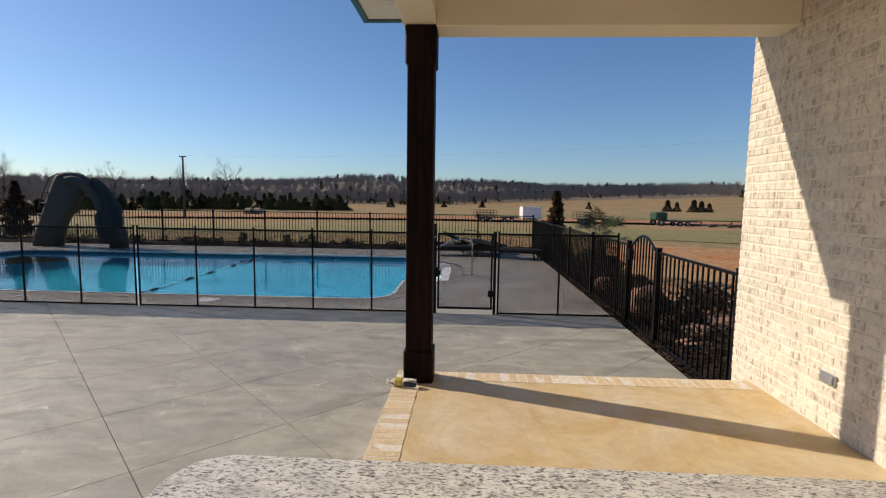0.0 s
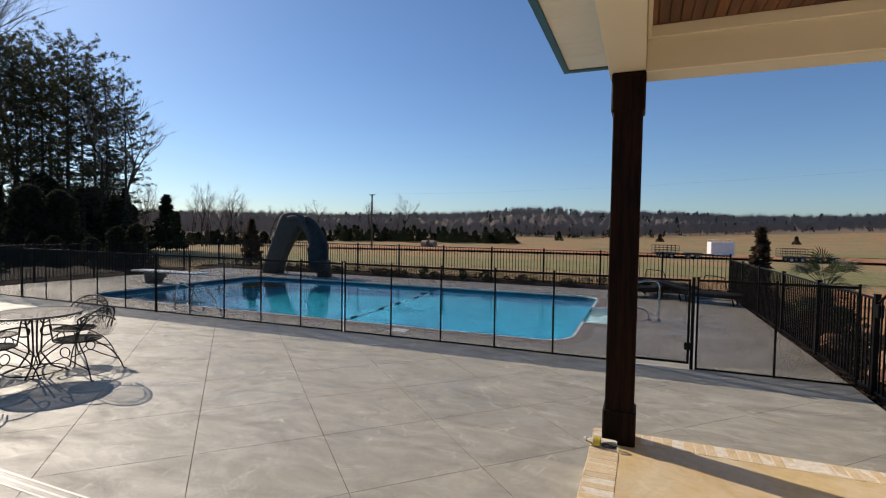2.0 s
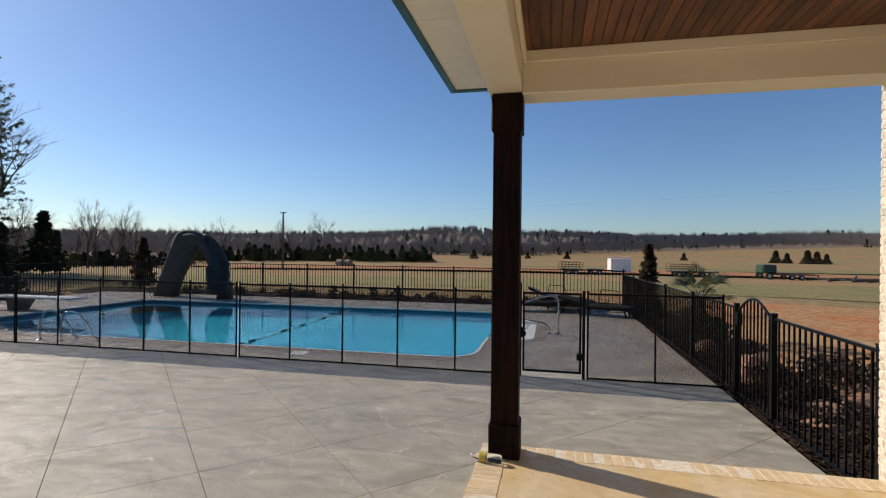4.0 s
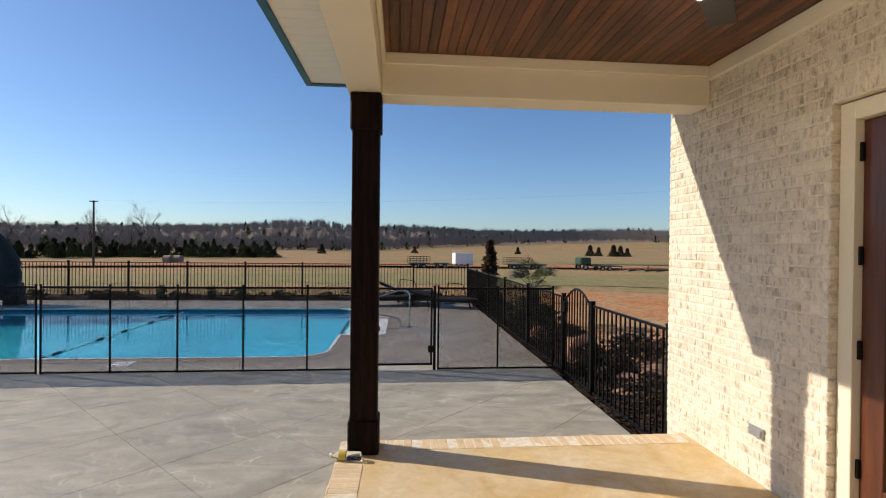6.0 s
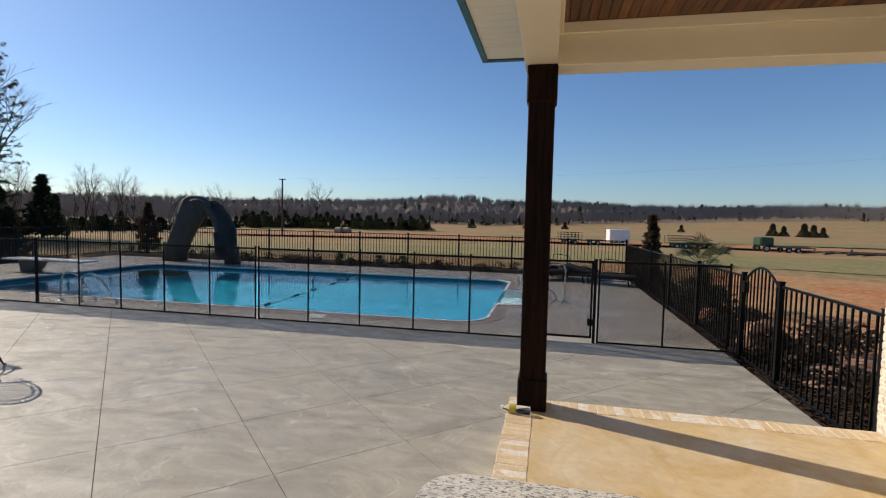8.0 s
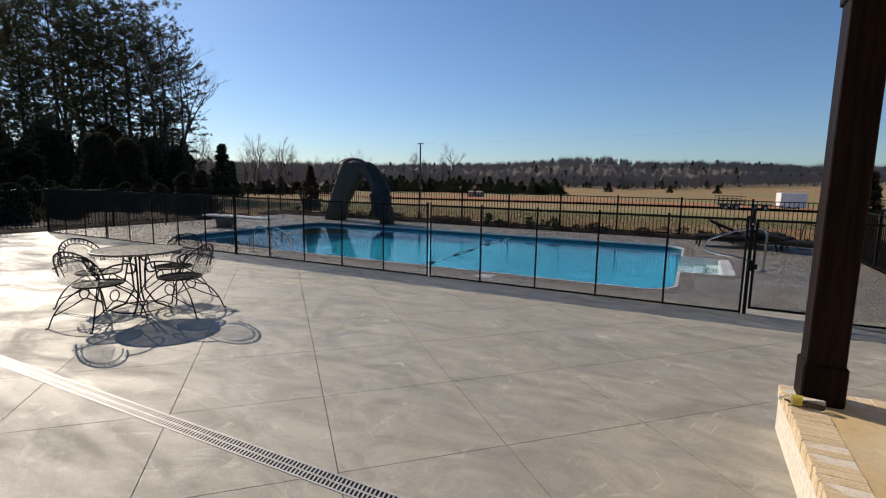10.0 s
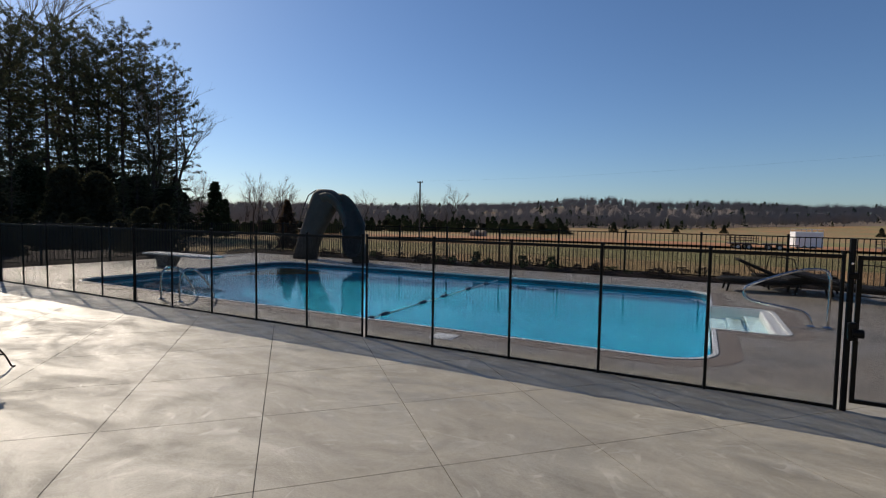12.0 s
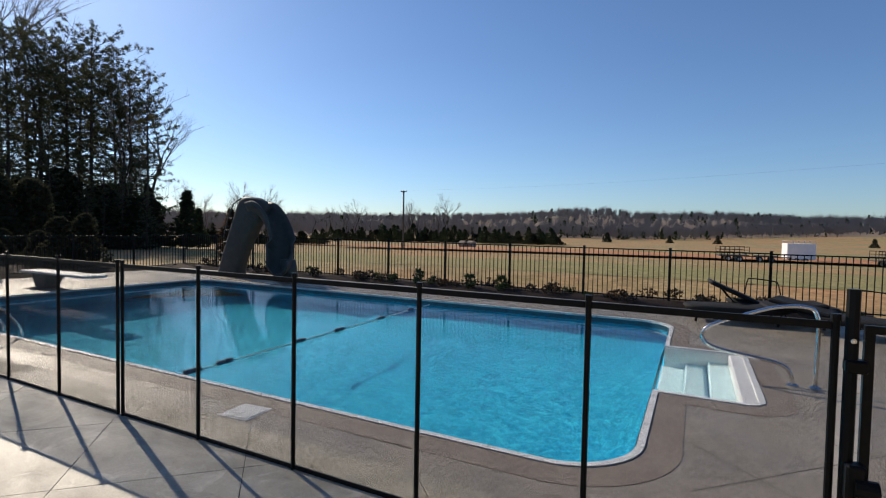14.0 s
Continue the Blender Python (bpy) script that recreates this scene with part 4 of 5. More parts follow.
for i, (az, d, s) in enumerate(BARES):
    x, y = bearing(az, d)
    m = put(None, x, y, s * (14 / (14, 12, 9)[i % 3]) ** 0.5, rng.uniform(0, 360))
    if i < 3:
        bares[i].matrix_basis = m
    else:
        copy_thing(bares[i % 3], m)
cedars = [cedar(31, power=0.5), cedar(32, power=0.6), cedar(33, wide=0.32, power=0.45)]
unders = [cedar(s, 5.0, "dark dense evergreen understory thicket", M_THICKET, "evergreen_thicket", 1000, w, p) for s, w, p in ((51, 0.55, 0.5), (52, 0.40, 0.8))]
for i in range(64):
    x, y = bearing(rng.uniform(145.6, 179), rng.uniform(60, 78))
    m = put(None, x, y, rng.uniform(0.8, 1.5), rng.uniform(0, 360), 0, rng.uniform(0.7, 1.5))
    if i < 2:
        unders[i].matrix_basis = m
    else:
        copy_thing(unders[i % 2], m)
for i in range(46):
    x, y = rng.uniform(-46, -27), rng.uniform(-14, 19)
    if math.degrees(math.atan2(y - 3.3, x + 1.25)) % 360 < 150:
        continue
    copy_thing(unders[i % 2], put(None, x, y, rng.uniform(0.6, 0.95), rng.uniform(0, 360), 0, rng.uniform(0.5, 0.8)))
# Added dark sheet over the tan ground; tree shade is put into its colour.
bed("bed_west", -24.5, -18.6, -4.0, 16.2, "added dark ground sheet for the shade under the trees")
for i in range(54):
    x, y = rng.uniform(-27, -20.6), rng.uniform(-3.0, 15.5)
    copy_thing(unders[i % 2], put(None, x, y, rng.uniform(0.26, 0.46), rng.uniform(0, 360), 0.0, rng.uniform(0.2, 0.36)))
belt = [cedar(61, 5.0, "dark green bushy cedar along the pasture edge", wide=0.36, power=0.42, n=330), cedar(62, 5.0, "dark green bushy cedar along the pasture edge", wide=0.44, power=0.5, n=330), cedar(63, 5.0, "dark green bushy cedar along the pasture edge", wide=0.30, power=0.6, n=330)]
MID = [(104 + 40 * (k + rng.random()) / 104, rng.uniform(0.55, 1.2)) for k in range(104)]
MID = [(az, s) for az, s in MID if noise.noise(Vector((az * 0.42, 3.1, 0))) > -0.12]
for k, (az, s) in enumerate(MID):
    x, y = bearing(az, 165 + rng.gauss(0, 6) if az < 130 else 125 + rng.gauss(0, 6))
    m = put(None, x, y, s * rng.uniform(0.85, 1.15) * (1.0 if az < 130 else 0.8), rng.uniform(0, 360), 0, s * (1.0 if az < 130 else 0.8))
    if k < 3:
        belt[k].matrix_basis = m
    else:
        copy_thing(belt[k % 3], m)
for k in range(60):
    az = 103.5 + 41 * (k + rng.random()) / 60
    x, y = bearing(az, 172 + rng.gauss(0, 5) if az < 130 else 130 + rng.gauss(0, 6))
    copy_thing(unders[k % 2], put(None, x, y, rng.uniform(0.7, 1.2), rng.uniform(0, 360), 0, rng.uniform(0.35, 0.7)))
for az, d, s in ((67.9, 250, 1.15), (67.0, 252, 0.95), (65.4, 246, 1.2), (64.7, 250, 1.1), (64.0, 255, 0.9), (98.6, 240, 1.0), (92.4, 262, 0.8), (88.0, 270, 0.9), (76.0, 280, 0.85)):
    x, y = bearing(az, d)
    copy_thing(unders[0], put(None, x, y, s * 0.85, rng.uniform(0, 360), -0.3, s * 0.85))
CED = [(142.9, 60, 1.25), (141.9, 62, 0.9)] + [(rng.uniform(144.5, 178), rng.uniform(52, 70), rng.uniform(0.9, 1.3)) for _ in range(12)]
CED += [(rng.uniform(104, 126), rng.uniform(175, 200), rng.uniform(0.6, 1.0)) for _ in range(14)]
for i, (az, d, s) in enumerate(CED):
    x, y = bearing(az, d)
    m = put(None, x, y, s, rng.uniform(0, 360))
    if i < 3:
        cedars[i].matrix_basis = m
    else:
        copy_thing(cedars[i % 3], m)


def woodland():
    """Far winter woods: rounded crowns of hair-fine twigs on the hills, with scattered evergreens."""
    rg = random.Random(8)
    V, F, V2, F2 = [], [], [], []
    for i in range(8200):
        az = rg.uniform(20, 168)
        edge = woods_edge(az) + 22 * noise.noise(Vector((az * 0.12, 1.5, 0)))
        d = edge + (640 - edge) * rg.random() ** 0.8 if i > 2400 else edge + rg.uniform(0, 40)
        if az > 128:
            d = rg.uniform(235, 600)
        x, y = d * math.cos(radians(az)), d * math.sin(radians(az))
        c = Vector((x, y, ground_z(x, y) - 0.3))
        side = Vector((-y, x, 0)).normalized()
        grove = noise.noise(Vector((x * 0.02, y * 0.02, 4.0)))
        if rg.random() < (0.03 if i > 2400 else 0.15) + (0.25 if grove > 0.36 else 0.0) + (0.06 if d > 590 else 0.0):
            h = rg.uniform(2.5, 7.0) if i <= 2400 else rg.uniform(5.0, 9.0)
            w = h * rg.uniform(0.22, 0.42)
            for k in range(34):
                q = rg.random() ** 0.8
                o = side * rg.gauss(0, 0.5) * w * (1.05 - q) + Vector((0, 0, h * (0.05 + 0.9 * q)))
                u = Vector((rg.gauss(0, 1), rg.gauss(0, 1), rg.gauss(0, 0.7))).normalized() * h * 0.13
                b = len(V2)
                V2.extend((c + o - side * 0.10 * h, c + o + side * 0.10 * h + Vector((0, 0, rg.uniform(-0.3, 0.3))), c + o + u + Vector((0, 0, 0.14 * h))))
                F2.append((b, b + 1, b + 2))
            continue
        h = rg.uniform(7.0, 11.5)
        b = len(V)
        V.extend((c - side * 0.10, c + side * 0.10, c + Vector((0, 0, h * 0.75))))
        F.append((b, b + 1, b + 2))
        r = h * rg.uniform(0.26, 0.38)
        for k in range(46):
            a, q = rg.uniform(0, math.pi), rg.random() ** 0.6
            e = c + side * r * q * math.cos(a) + Vector((0, 0, h * 0.60 + h * 0.40 * q * math.sin(a)))
            p = c + side * (r * q * math.cos(a) * 0.45 + rg.gauss(0, 0.3)) + Vector((0, 0, h * rg.uniform(0.18, 0.52)))
            b = len(V)
            w = rg.uniform(0.035, 0.085)
            V.extend((p - side * w, p + side * w, e))
            F.append((b, b + 1, b + 2))
    a = tagged(new("far_woods", raw("far_woods", V, F, M_TWIG)), "distant grey-brown leafless woods on low hills", "trees", kind="stuff")
    b = tagged(new("far_evergreens", raw("far_evergreens", V2, F2, M_CEDAR)), "scattered dark evergreens among the distant woods", "trees", kind="stuff")
    return a, b


woodland()


def shrub(x, y, h, r, leaf, label, name="shrub", n=120, z=-0.05, seed=0):
    rg = random.Random(seed + int(x * 31 + y * 17))
    t = thing(name, label, "shrub", (x, y, z), 0, "bed shrubs")
    bm = bmesh.new()
    for _ in range(6):
        a = rg.uniform(0, math.tau)
        tube([(0, 0, -0.02), (0.3 * r * math.cos(a), 0.3 * r * math.sin(a), h * 0.4), (0.7 * r * math.cos(a), 0.7 * r * math.sin(a), h * 0.8)], 0.008, 4, bm, r_end=0.003)
    part("stem", bm, M_BARK, t)
    V, F = [], []
    for _ in range(n):
        q = rg.random() ** 0.8
        rr = r * math.sqrt(max(0.05, 1 - (1.7 * q - 0.8) ** 2)) * rg.uniform(0.3, 1.05)
        a = rg.uniform(0, math.tau)
        spray(V, F, Vector((rr * math.cos(a), rr * math.sin(a), h * (0.06 + 0.9 * q))), 0.05 + 0.05 * h, 6, rg, 1.2, 0.24)
    part("leaves", raw("leaves", V, F, leaf), None, t)
    return t


rs = random.Random(17)
for k in range(44):
    x = -17.5 + 0.45 * k + rs.uniform(-0.15, 0.15)
    shrub(x, far_y(x) + rs.uniform(-0.35, 0.7), rs.uniform(0.16, 0.36), rs.uniform(0.14, 0.26), rs.choice((M_REDLEAF, M_LEAF, M_BARK)), "low twiggy winter plant in dark mulch", n=36, seed=k)
for x in (-14.6, -13.4, -9.6, -8.7, -7.6, -6.9, -6.1, -5.2, -3.9, -2.4, -0.7, 0.4):
    tall = x in (-5.2, -6.1, -7.6)
    shrub(x, far_y(x) + rs.uniform(-0.32, -0.1), rs.uniform(0.44, 0.56) if tall else rs.uniform(0.24, 0.38), 0.17 if tall else 0.26, M_LEAF if tall else M_REDLEAF, "small young evergreen shrub in dark mulch" if tall else "low twiggy reddish shrub in dark mulch", n=70)
for x, y, h, r in ((3.0, 5.3, 0.42, 0.32), (3.7, 7.6, 0.48, 0.5), (4.1, 8.1, 0.45, 0.5), (2.75, 4.55, 0.52, 0.16), (2.85, 10.9, 0.49, 0.35), (3.3, 11.1, 0.55, 0.4), (2.95, 7.6, 0.4, 0.3), (3.1, 8.9, 0.45, 0.35), (3.4, 13.2, 0.5, 0.4), (2.95, 14.9, 0.45, 0.3), (3.4, 4.8, 0.4, 0.3), (-18.4, 5.2, 0.7, 0.5), (-18.6, 2.6, 0.9, 0.6)):
    shrub(x, y, h, r, M_REDLEAF if h < 0.5 else M_LEAF, "leafy shrub in the dark mulch bed", n=150)
holly = cedar(41, 2.15, "narrow upright bronze-green holly in the mulch bed", M_REDLEAF, "holly_tree", 420, 0.17)
holly.matrix_basis = pose(3.15, 17.1, -0.1)
magn = cedar(42, 2.35, "bronze-green young magnolia tree beside the fence", M_REDLEAF, "magnolia_tree", 380, 0.27)
magn.matrix_basis = pose(-18.4, 19.6, -0.12)


def palm(x, y):
    rg = random.Random(4)
    t = thing("windmill_palm", "small windmill palm with spiky fan fronds and shaggy trunk", "palm tree", (x, y, -0.05))
    part("trunk", tube([(0, 0, -0.1), (0.02, 0, 0.4), (0, 0.02, 0.85)], 0.12, 9, r_end=0.10), M_BARK, t, "shaggy fibrous trunk")
    for i in range(28):
        a = i * 2.4 + rg.uniform(-0.2, 0.2)
        el = rg.uniform(0.0, 1.2) if i < 18 else rg.uniform(-1.05, -0.1)
        d = Vector((math.cos(a) * math.cos(el), math.sin(a) * math.cos(el), math.sin(el)))
        p0 = Vector((0, 0, 0.85 if i < 18 else 0.78))
        hub = p0 + d * rg.uniform(0.30, 0.52)
        bm = tube([p0, hub], 0.007, 4, r_end=0.004)
        s = d.cross(Vector((0, 0, 1))).normalized()
        u = s.cross(d)
        reach = rg.uniform(0.40, 0.56)
        for k in range(-9, 10):
            b = k * 0.125
            q = (d * math.cos(b) + s * math.sin(b)).normalized()
            L = reach * (1 - 0.16 * abs(b)) * rg.uniform(0.9, 1.05)
            m = hub + q * L * 0.55 + u * 0.03 - Vector((0, 0, 0.03 * abs(b)))
            e = hub + q * L - Vector((0, 0, 0.07 + 0.06 * abs(b))) * (L / 0.4)
            w = (s * math.cos(b) - d * math.sin(b)) * 0.011
            bm.faces.new([bm.verts.new(c) for c in (hub, m - w, e, m + w)])
        part("frond", bm, M_PALM, t)
    return t


palm(3.25, 11.8)


def boulder(x, y, sx, sy, sz, seed):
    bm = bmesh.new()
    bmesh.ops.create_icosphere(bm, subdivisions=2, radius=1)
    for v in bm.verts:
        v.co *= 1 + 0.28 * noise.noise(v.co * 1.3 + Vector((seed, 0, 0)))
        v.co = Vector((v.co.x * sx, v.co.y * sy, v.co.z * sz))
    ob = part("boulder", bm, M_ROCK, None, "rough reddish sandstone boulder in the mulch bed")
    ob.matrix_basis = pose(x, y, sz * 0.35 - 0.05, 0, 0, seed * 40)
    return tagged(ob, category="rock", group="bed boulders")


for k, b in enumerate(((2.95, 7.75, 0.34, 0.30, 0.36), (3.9, 7.2, 0.5, 0.3, 0.12), (3.2, 6.55, 0.5, 0.22, 0.11), (4.2, 6.0, 0.55, 0.25, 0.12), (3.75, 5.9, 0.6, 0.2, 0.10), (4.3, 9.1, 0.4, 0.3, 0.2), (2.85, 9.9, 0.24, 0.2, 0.2), (4.4, 5.0, 0.6, 0.25, 0.14), (2.9, 6.0, 0.32, 0.16, 0.09), (3.1, 8.5, 0.26, 0.2, 0.24))):
    boulder(*b, k)


rm = random.Random(77)
MV, MF = [], []
for _ in range(5200):
    x, y = rm.uniform(2.33, 3.7), rm.uniform(4.1, 10.5)
    if _ > 3200:
        x, y = rm.uniform(2.33, 2.75), rm.uniform(4.1, 16.5)
    c, a, L, w = Vector((x, y, rm.uniform(0.0, 0.035))), rm.uniform(0, math.tau), rm.uniform(0.02, 0.06), rm.uniform(0.006, 0.016)
    d, s = Vector((math.cos(a), math.sin(a), rm.uniform(-0.4, 0.5))) * L, Vector((-math.sin(a), math.cos(a), rm.uniform(-0.5, 0.5))) * w
    k = len(MV)
    MV += [c - d - s, c + d - s, c + d + s, c - d + s, c + Vector((0, 0, -0.02))]
    MF += [(k, k + 1, k + 2, k + 3), (k, k + 4, k + 1), (k + 2, k + 4, k + 3)]
tagged(new("mulch_chips", raw("mulch_chips", MV, MF, M_MULCH)), "loose dark bark mulch chips in the bed", "mulch", kind="stuff")
for k in range(12):
    shrub(rm.uniform(2.65, 3.5), rm.uniform(5.2, 10.8), rm.uniform(0.15, 0.36), rm.uniform(0.2, 0.4), rm.choice((M_BARK, M_REDLEAF, M_BARK)), "dry twiggy winter shrub in the mulch bed", n=70, seed=90 + k)


# ---- pool equipment ----
def water_slide():
    t = thing("water_slide", "grey moulded plastic pool slide with ladder leg and curved chute", "pool slide", (-12.7, 15.75, 0))

    def loft(rings, name, label=""):
        bm = bmesh.new()
        vs = [[bm.verts.new(p) for p in r] for r in rings]
        n = len(vs[0])
        for A, B in zip(vs, vs[1:]):
            for k in range(n):
                bm.faces.new((A[k], A[(k + 1) % n], B[(k + 1) % n], B[k]))
        bm.faces.new(vs[0][::-1])
        bm.faces.new(vs[-1])
        return part(name, bm, M_SLIDE, t, label, True)

    def ring(c, ux, w, d, ty, n=16):
        out = []
        for k in range(n):
            a = k * math.tau / n
            ca, sa = math.cos(a), math.sin(a)
            s = 0.55
            out.append(Vector(c) + Vector(ux) * (w / 2) * math.copysign(abs(ca) ** s, ca) + Vector(ty) * (d / 2) * math.copysign(abs(sa) ** s, sa))
        return out

    leg = []
    for z, xl, xr, d in ((0, -1.46, -0.58, 0.56), (0.2, -1.40, -0.56, 0.54), (0.5, -1.30, -0.46, 0.53), (0.8, -1.20, -0.34, 0.52), (1.2, -1.04, -0.12, 0.52), (1.6, -0.89, 0.14, 0.53), (1.95, -0.75, 0.42, 0.54), (2.2, -0.64, 0.48, 0.54), (2.38, -0.54, 0.38, 0.52), (2.49, -0.42, 0.18, 0.46), (2.53, -0.34, 0.03, 0.38)):
        xc, w = (xl + xr) / 2, xr - xl
        leg.append(ring((xc, 0, z * 0.95), (1, 0, 0), w, d, (0, 1, 0)))
    loft(leg, "ladder_leg")
    path = [tuple(v) for v in curve([(0.02, 0.02, 1.90), (0.28, 0.0, 1.93), (0.58, -0.03, 1.74), (0.86, -0.06, 1.38), (1.10, -0.12, 1.00), (1.32, -0.22, 0.66), (1.48, -0.36, 0.42), (1.57, -0.54, 0.29), (1.62, -0.70, 0.25)], 3)]
    bm = bmesh.new()
    rings = []
    for i, p in enumerate(path):
        a, b = Vector(path[max(0, i - 1)]), Vector(path[min(len(path) - 1, i + 1)])
        d = (b - a).normalized()
        s = d.cross(Vector((0, 0, 1))).normalized()
        if s.y > 0:
            s = -s
        side = (s * (1 - i / 30) + Vector((-1, 0, 0)) * (i / 30) * 0.9).normalized() if i > 12 else s
        u = side.cross(d).normalized()
        if u.z < 0:
            u = -u
        row = []
        for k in range(9):
            th = math.pi * (k / 8 - 0.5)
            row.append(Vector(p) + side * 0.33 * math.sin(th) + u * (0.35 - 0.38 * math.cos(th)))
        for k in range(8, -1, -1):
            th = math.pi * (k / 8 - 0.5)
            row.append(Vector(p) + side * 0.38 * math.sin(th) + u * (0.34 - 0.44 * math.cos(th)))
        rings.append([bm.verts.new(q) for q in row])
    for A, B in zip(rings, rings[1:]):
        for k in range(18):
            bm.faces.new((A[k], A[(k + 1) % 18], B[(k + 1) % 18], B[k]))
    bm.faces.new(rings[0])
    bm.faces.new(rings[-1][::-1])
    part("chute", bm, M_SLIDE, t, "deep U-shaped chute", True)
    loft([ring((1.60, -0.26, z), (1, 0, 0), w, d, (0, 1, 0)) for z, w, d in ((0, 0.50, 0.46), (0.3, 0.44, 0.40), (0.62, 0.36, 0.34))], "chute_base")
    for sx in (-0.2, 0.2):
        part("handrail", tube([(-1.05, 0.27 * (1 if sx > 0 else -1), 1.2), (-0.82, 0.28 * (1 if sx > 0 else -1), 1.8), (-0.60, 0.28 * (1 if sx > 0 else -1), 2.2), (-0.30, 0.26 * (1 if sx > 0 else -1), 2.36)], 0.02, 8), M_SLIDE, t)
    for k in range(5):
        part("step", box(-1.36 + 0.10 * k, -1.16 + 0.10 * k, -0.22, 0.22, 0.30 + 0.36 * k, 0.34 + 0.36 * k, 0.01), M_SLIDE, t)


water_slide()


def diving_board():
    t = thing("diving_board", "white diving board on a grey moulded stand at the deep end", "diving board", (-14.55, 11.2, 0))
    bm = bmesh.new()
    rings = [[bm.verts.new((sx * (0.20 + 0.12 * q) + 0.10 * q, sy * (0.16 + 0.04 * q), 0.33 * q)) for sx, sy in ((-1, -1), (1, -1), (1, 1), (-1, 1))] for q in (0.0, 0.35, 0.7, 1.0)]
    for A, B in zip(rings, rings[1:]):
        for k in range(4):
            bm.faces.new((A[k], A[(k + 1) % 4], B[(k + 1) % 4], B[k]))
    bm.faces.new(rings[0][::-1])
    bm.faces.new(rings[-1])
    bmesh.ops.bevel(bm, geom=bm.edges[:], offset=0.02, segments=1, affect="EDGES")
    part("stand", bm, M_STAND, t, "grey moulded stand")
    part("board", box(-0.75, 2.07, -0.23, 0.23, 0.335, 0.385, 0.012), M_WHITE, t)
    part("tread_strip", box(-0.4, 2.02, -0.20, 0.20, 0.3855, 0.389), M_WHITEPAINT, t, "gritty white tread surface")
    for x in (-0.45, 0.2):
        part("bolt", lathe([(0.02, 0.389), (0.02, 0.398), (0.012, 0.402)], 8), M_STEEL, t).location = (x, 0, 0)


diving_board()


def ladder(x, y):
    t = thing("pool_ladder", "stainless steel pool ladder rails at the deep end", "ladder", (x, y, 0))
    for dx in (-0.25, 0.25):
        part("rail", tube(curve([(dx, -0.45, 0), (dx, -0.44, 0.36), (dx, -0.38, 0.50), (dx, -0.26, 0.54), (dx, -0.08, 0.45), (dx, 0.12, 0.2), (dx, 0.2, -0.03), (dx, 0.2, -0.88)]), 0.018, 10), M_STEEL, t, smooth=True)
        part("flange", lathe([(0.06, 0.001), (0.06, 0.012), (0.03, 0.025)], 14), M_STEEL, t).location = (dx, -0.45, 0)
    for z in (-0.32, -0.58, -0.84):
        part("tread", box(-0.25, 0.25, 0.17, 0.25, z, z + 0.03, 0.006), M_WHITE, t)


ladder(-9.2, 8.20)

rail = thing("pool_handrail", "bent stainless steel handrail beside the pool steps", "handrail", (0, 11.17, 0))
part("rail", tube(curve([(0.25, 0, 0), (0.255, 0, 0.55), (0.24, 0.0, 0.74), (0.16, 0, 0.82), (-0.1, 0, 0.80), (-0.42, 0, 0.68), (-0.68, 0, 0.56), (-0.77, 0, 0.46), (-0.74, 0, 0.36), (-0.6, 0, 0.30), (-0.3, 0, 0.255), (-0.08, 0, 0.22), (0.02, 0, 0.16), (0.06, 0, 0.05), (0.06, 0, 0)]), 0.020, 12), M_STEEL, rail, smooth=True)
for x in (0.25, 0.06):
    part("flange", lathe([(0.055, 0.001), (0.055, 0.012), (0.028, 0.028)], 14), M_STEEL, rail).location = (x, 0, 0)

lid = thing("skimmer_lid", "square white skimmer lid set in the concrete deck", "skimmer lid", (-4.12, 7.91, 0), 4)
part("frame", box(-0.15, 0.15, -0.15, 0.15, -0.01, 0.006, 0.003), M_WHITE, lid)
part("cover", box(-0.128, 0.128, -0.128, 0.128, 0.0065, 0.0105, 0.003), M_WHITE, lid)
part("finger_hole", lathe([(0.014, 0.0107), (0.014, 0.0115), (0.009, 0.0118)], 10), M_PLATE, lid, "grey finger hole")


def lane_rope(x0, x1, y0, y1):
    t = thing("rope_line", "floating pool rope with dark blue floats across the water", "pool rope")
    part("rope", tube([(x0 + (x1 - x0) * i / 12, y0 + (y1 - y0) * i / 12, -0.082) for i in range(13)], 0.008, 6), M_WHITE, t)
    fl = finish(lathe([(0.010, -0.115), (0.034, -0.10), (0.036, -0.012), (0.014, -0.006), (0.014, 0.006), (0.036, 0.012), (0.034, 0.10), (0.010, 0.115)], 10), "float", M_FLOAT, True)
    d = Vector((x1 - x0, y1 - y0, 0)).normalized().to_track_quat("Z", "Y").to_matrix().to_4x4()
    for i in (0.05, 0.12, 0.33, 0.48, 0.68, 0.86):
        f = part("float", fl, None, t)
        f.matrix_basis = Matrix.Translation((x0 + (x1 - x0) * i, y0 + (y1 - y0) * i, -0.078)) @ d


lane_rope(-5.75, -5.95, 8.32, 14.42)


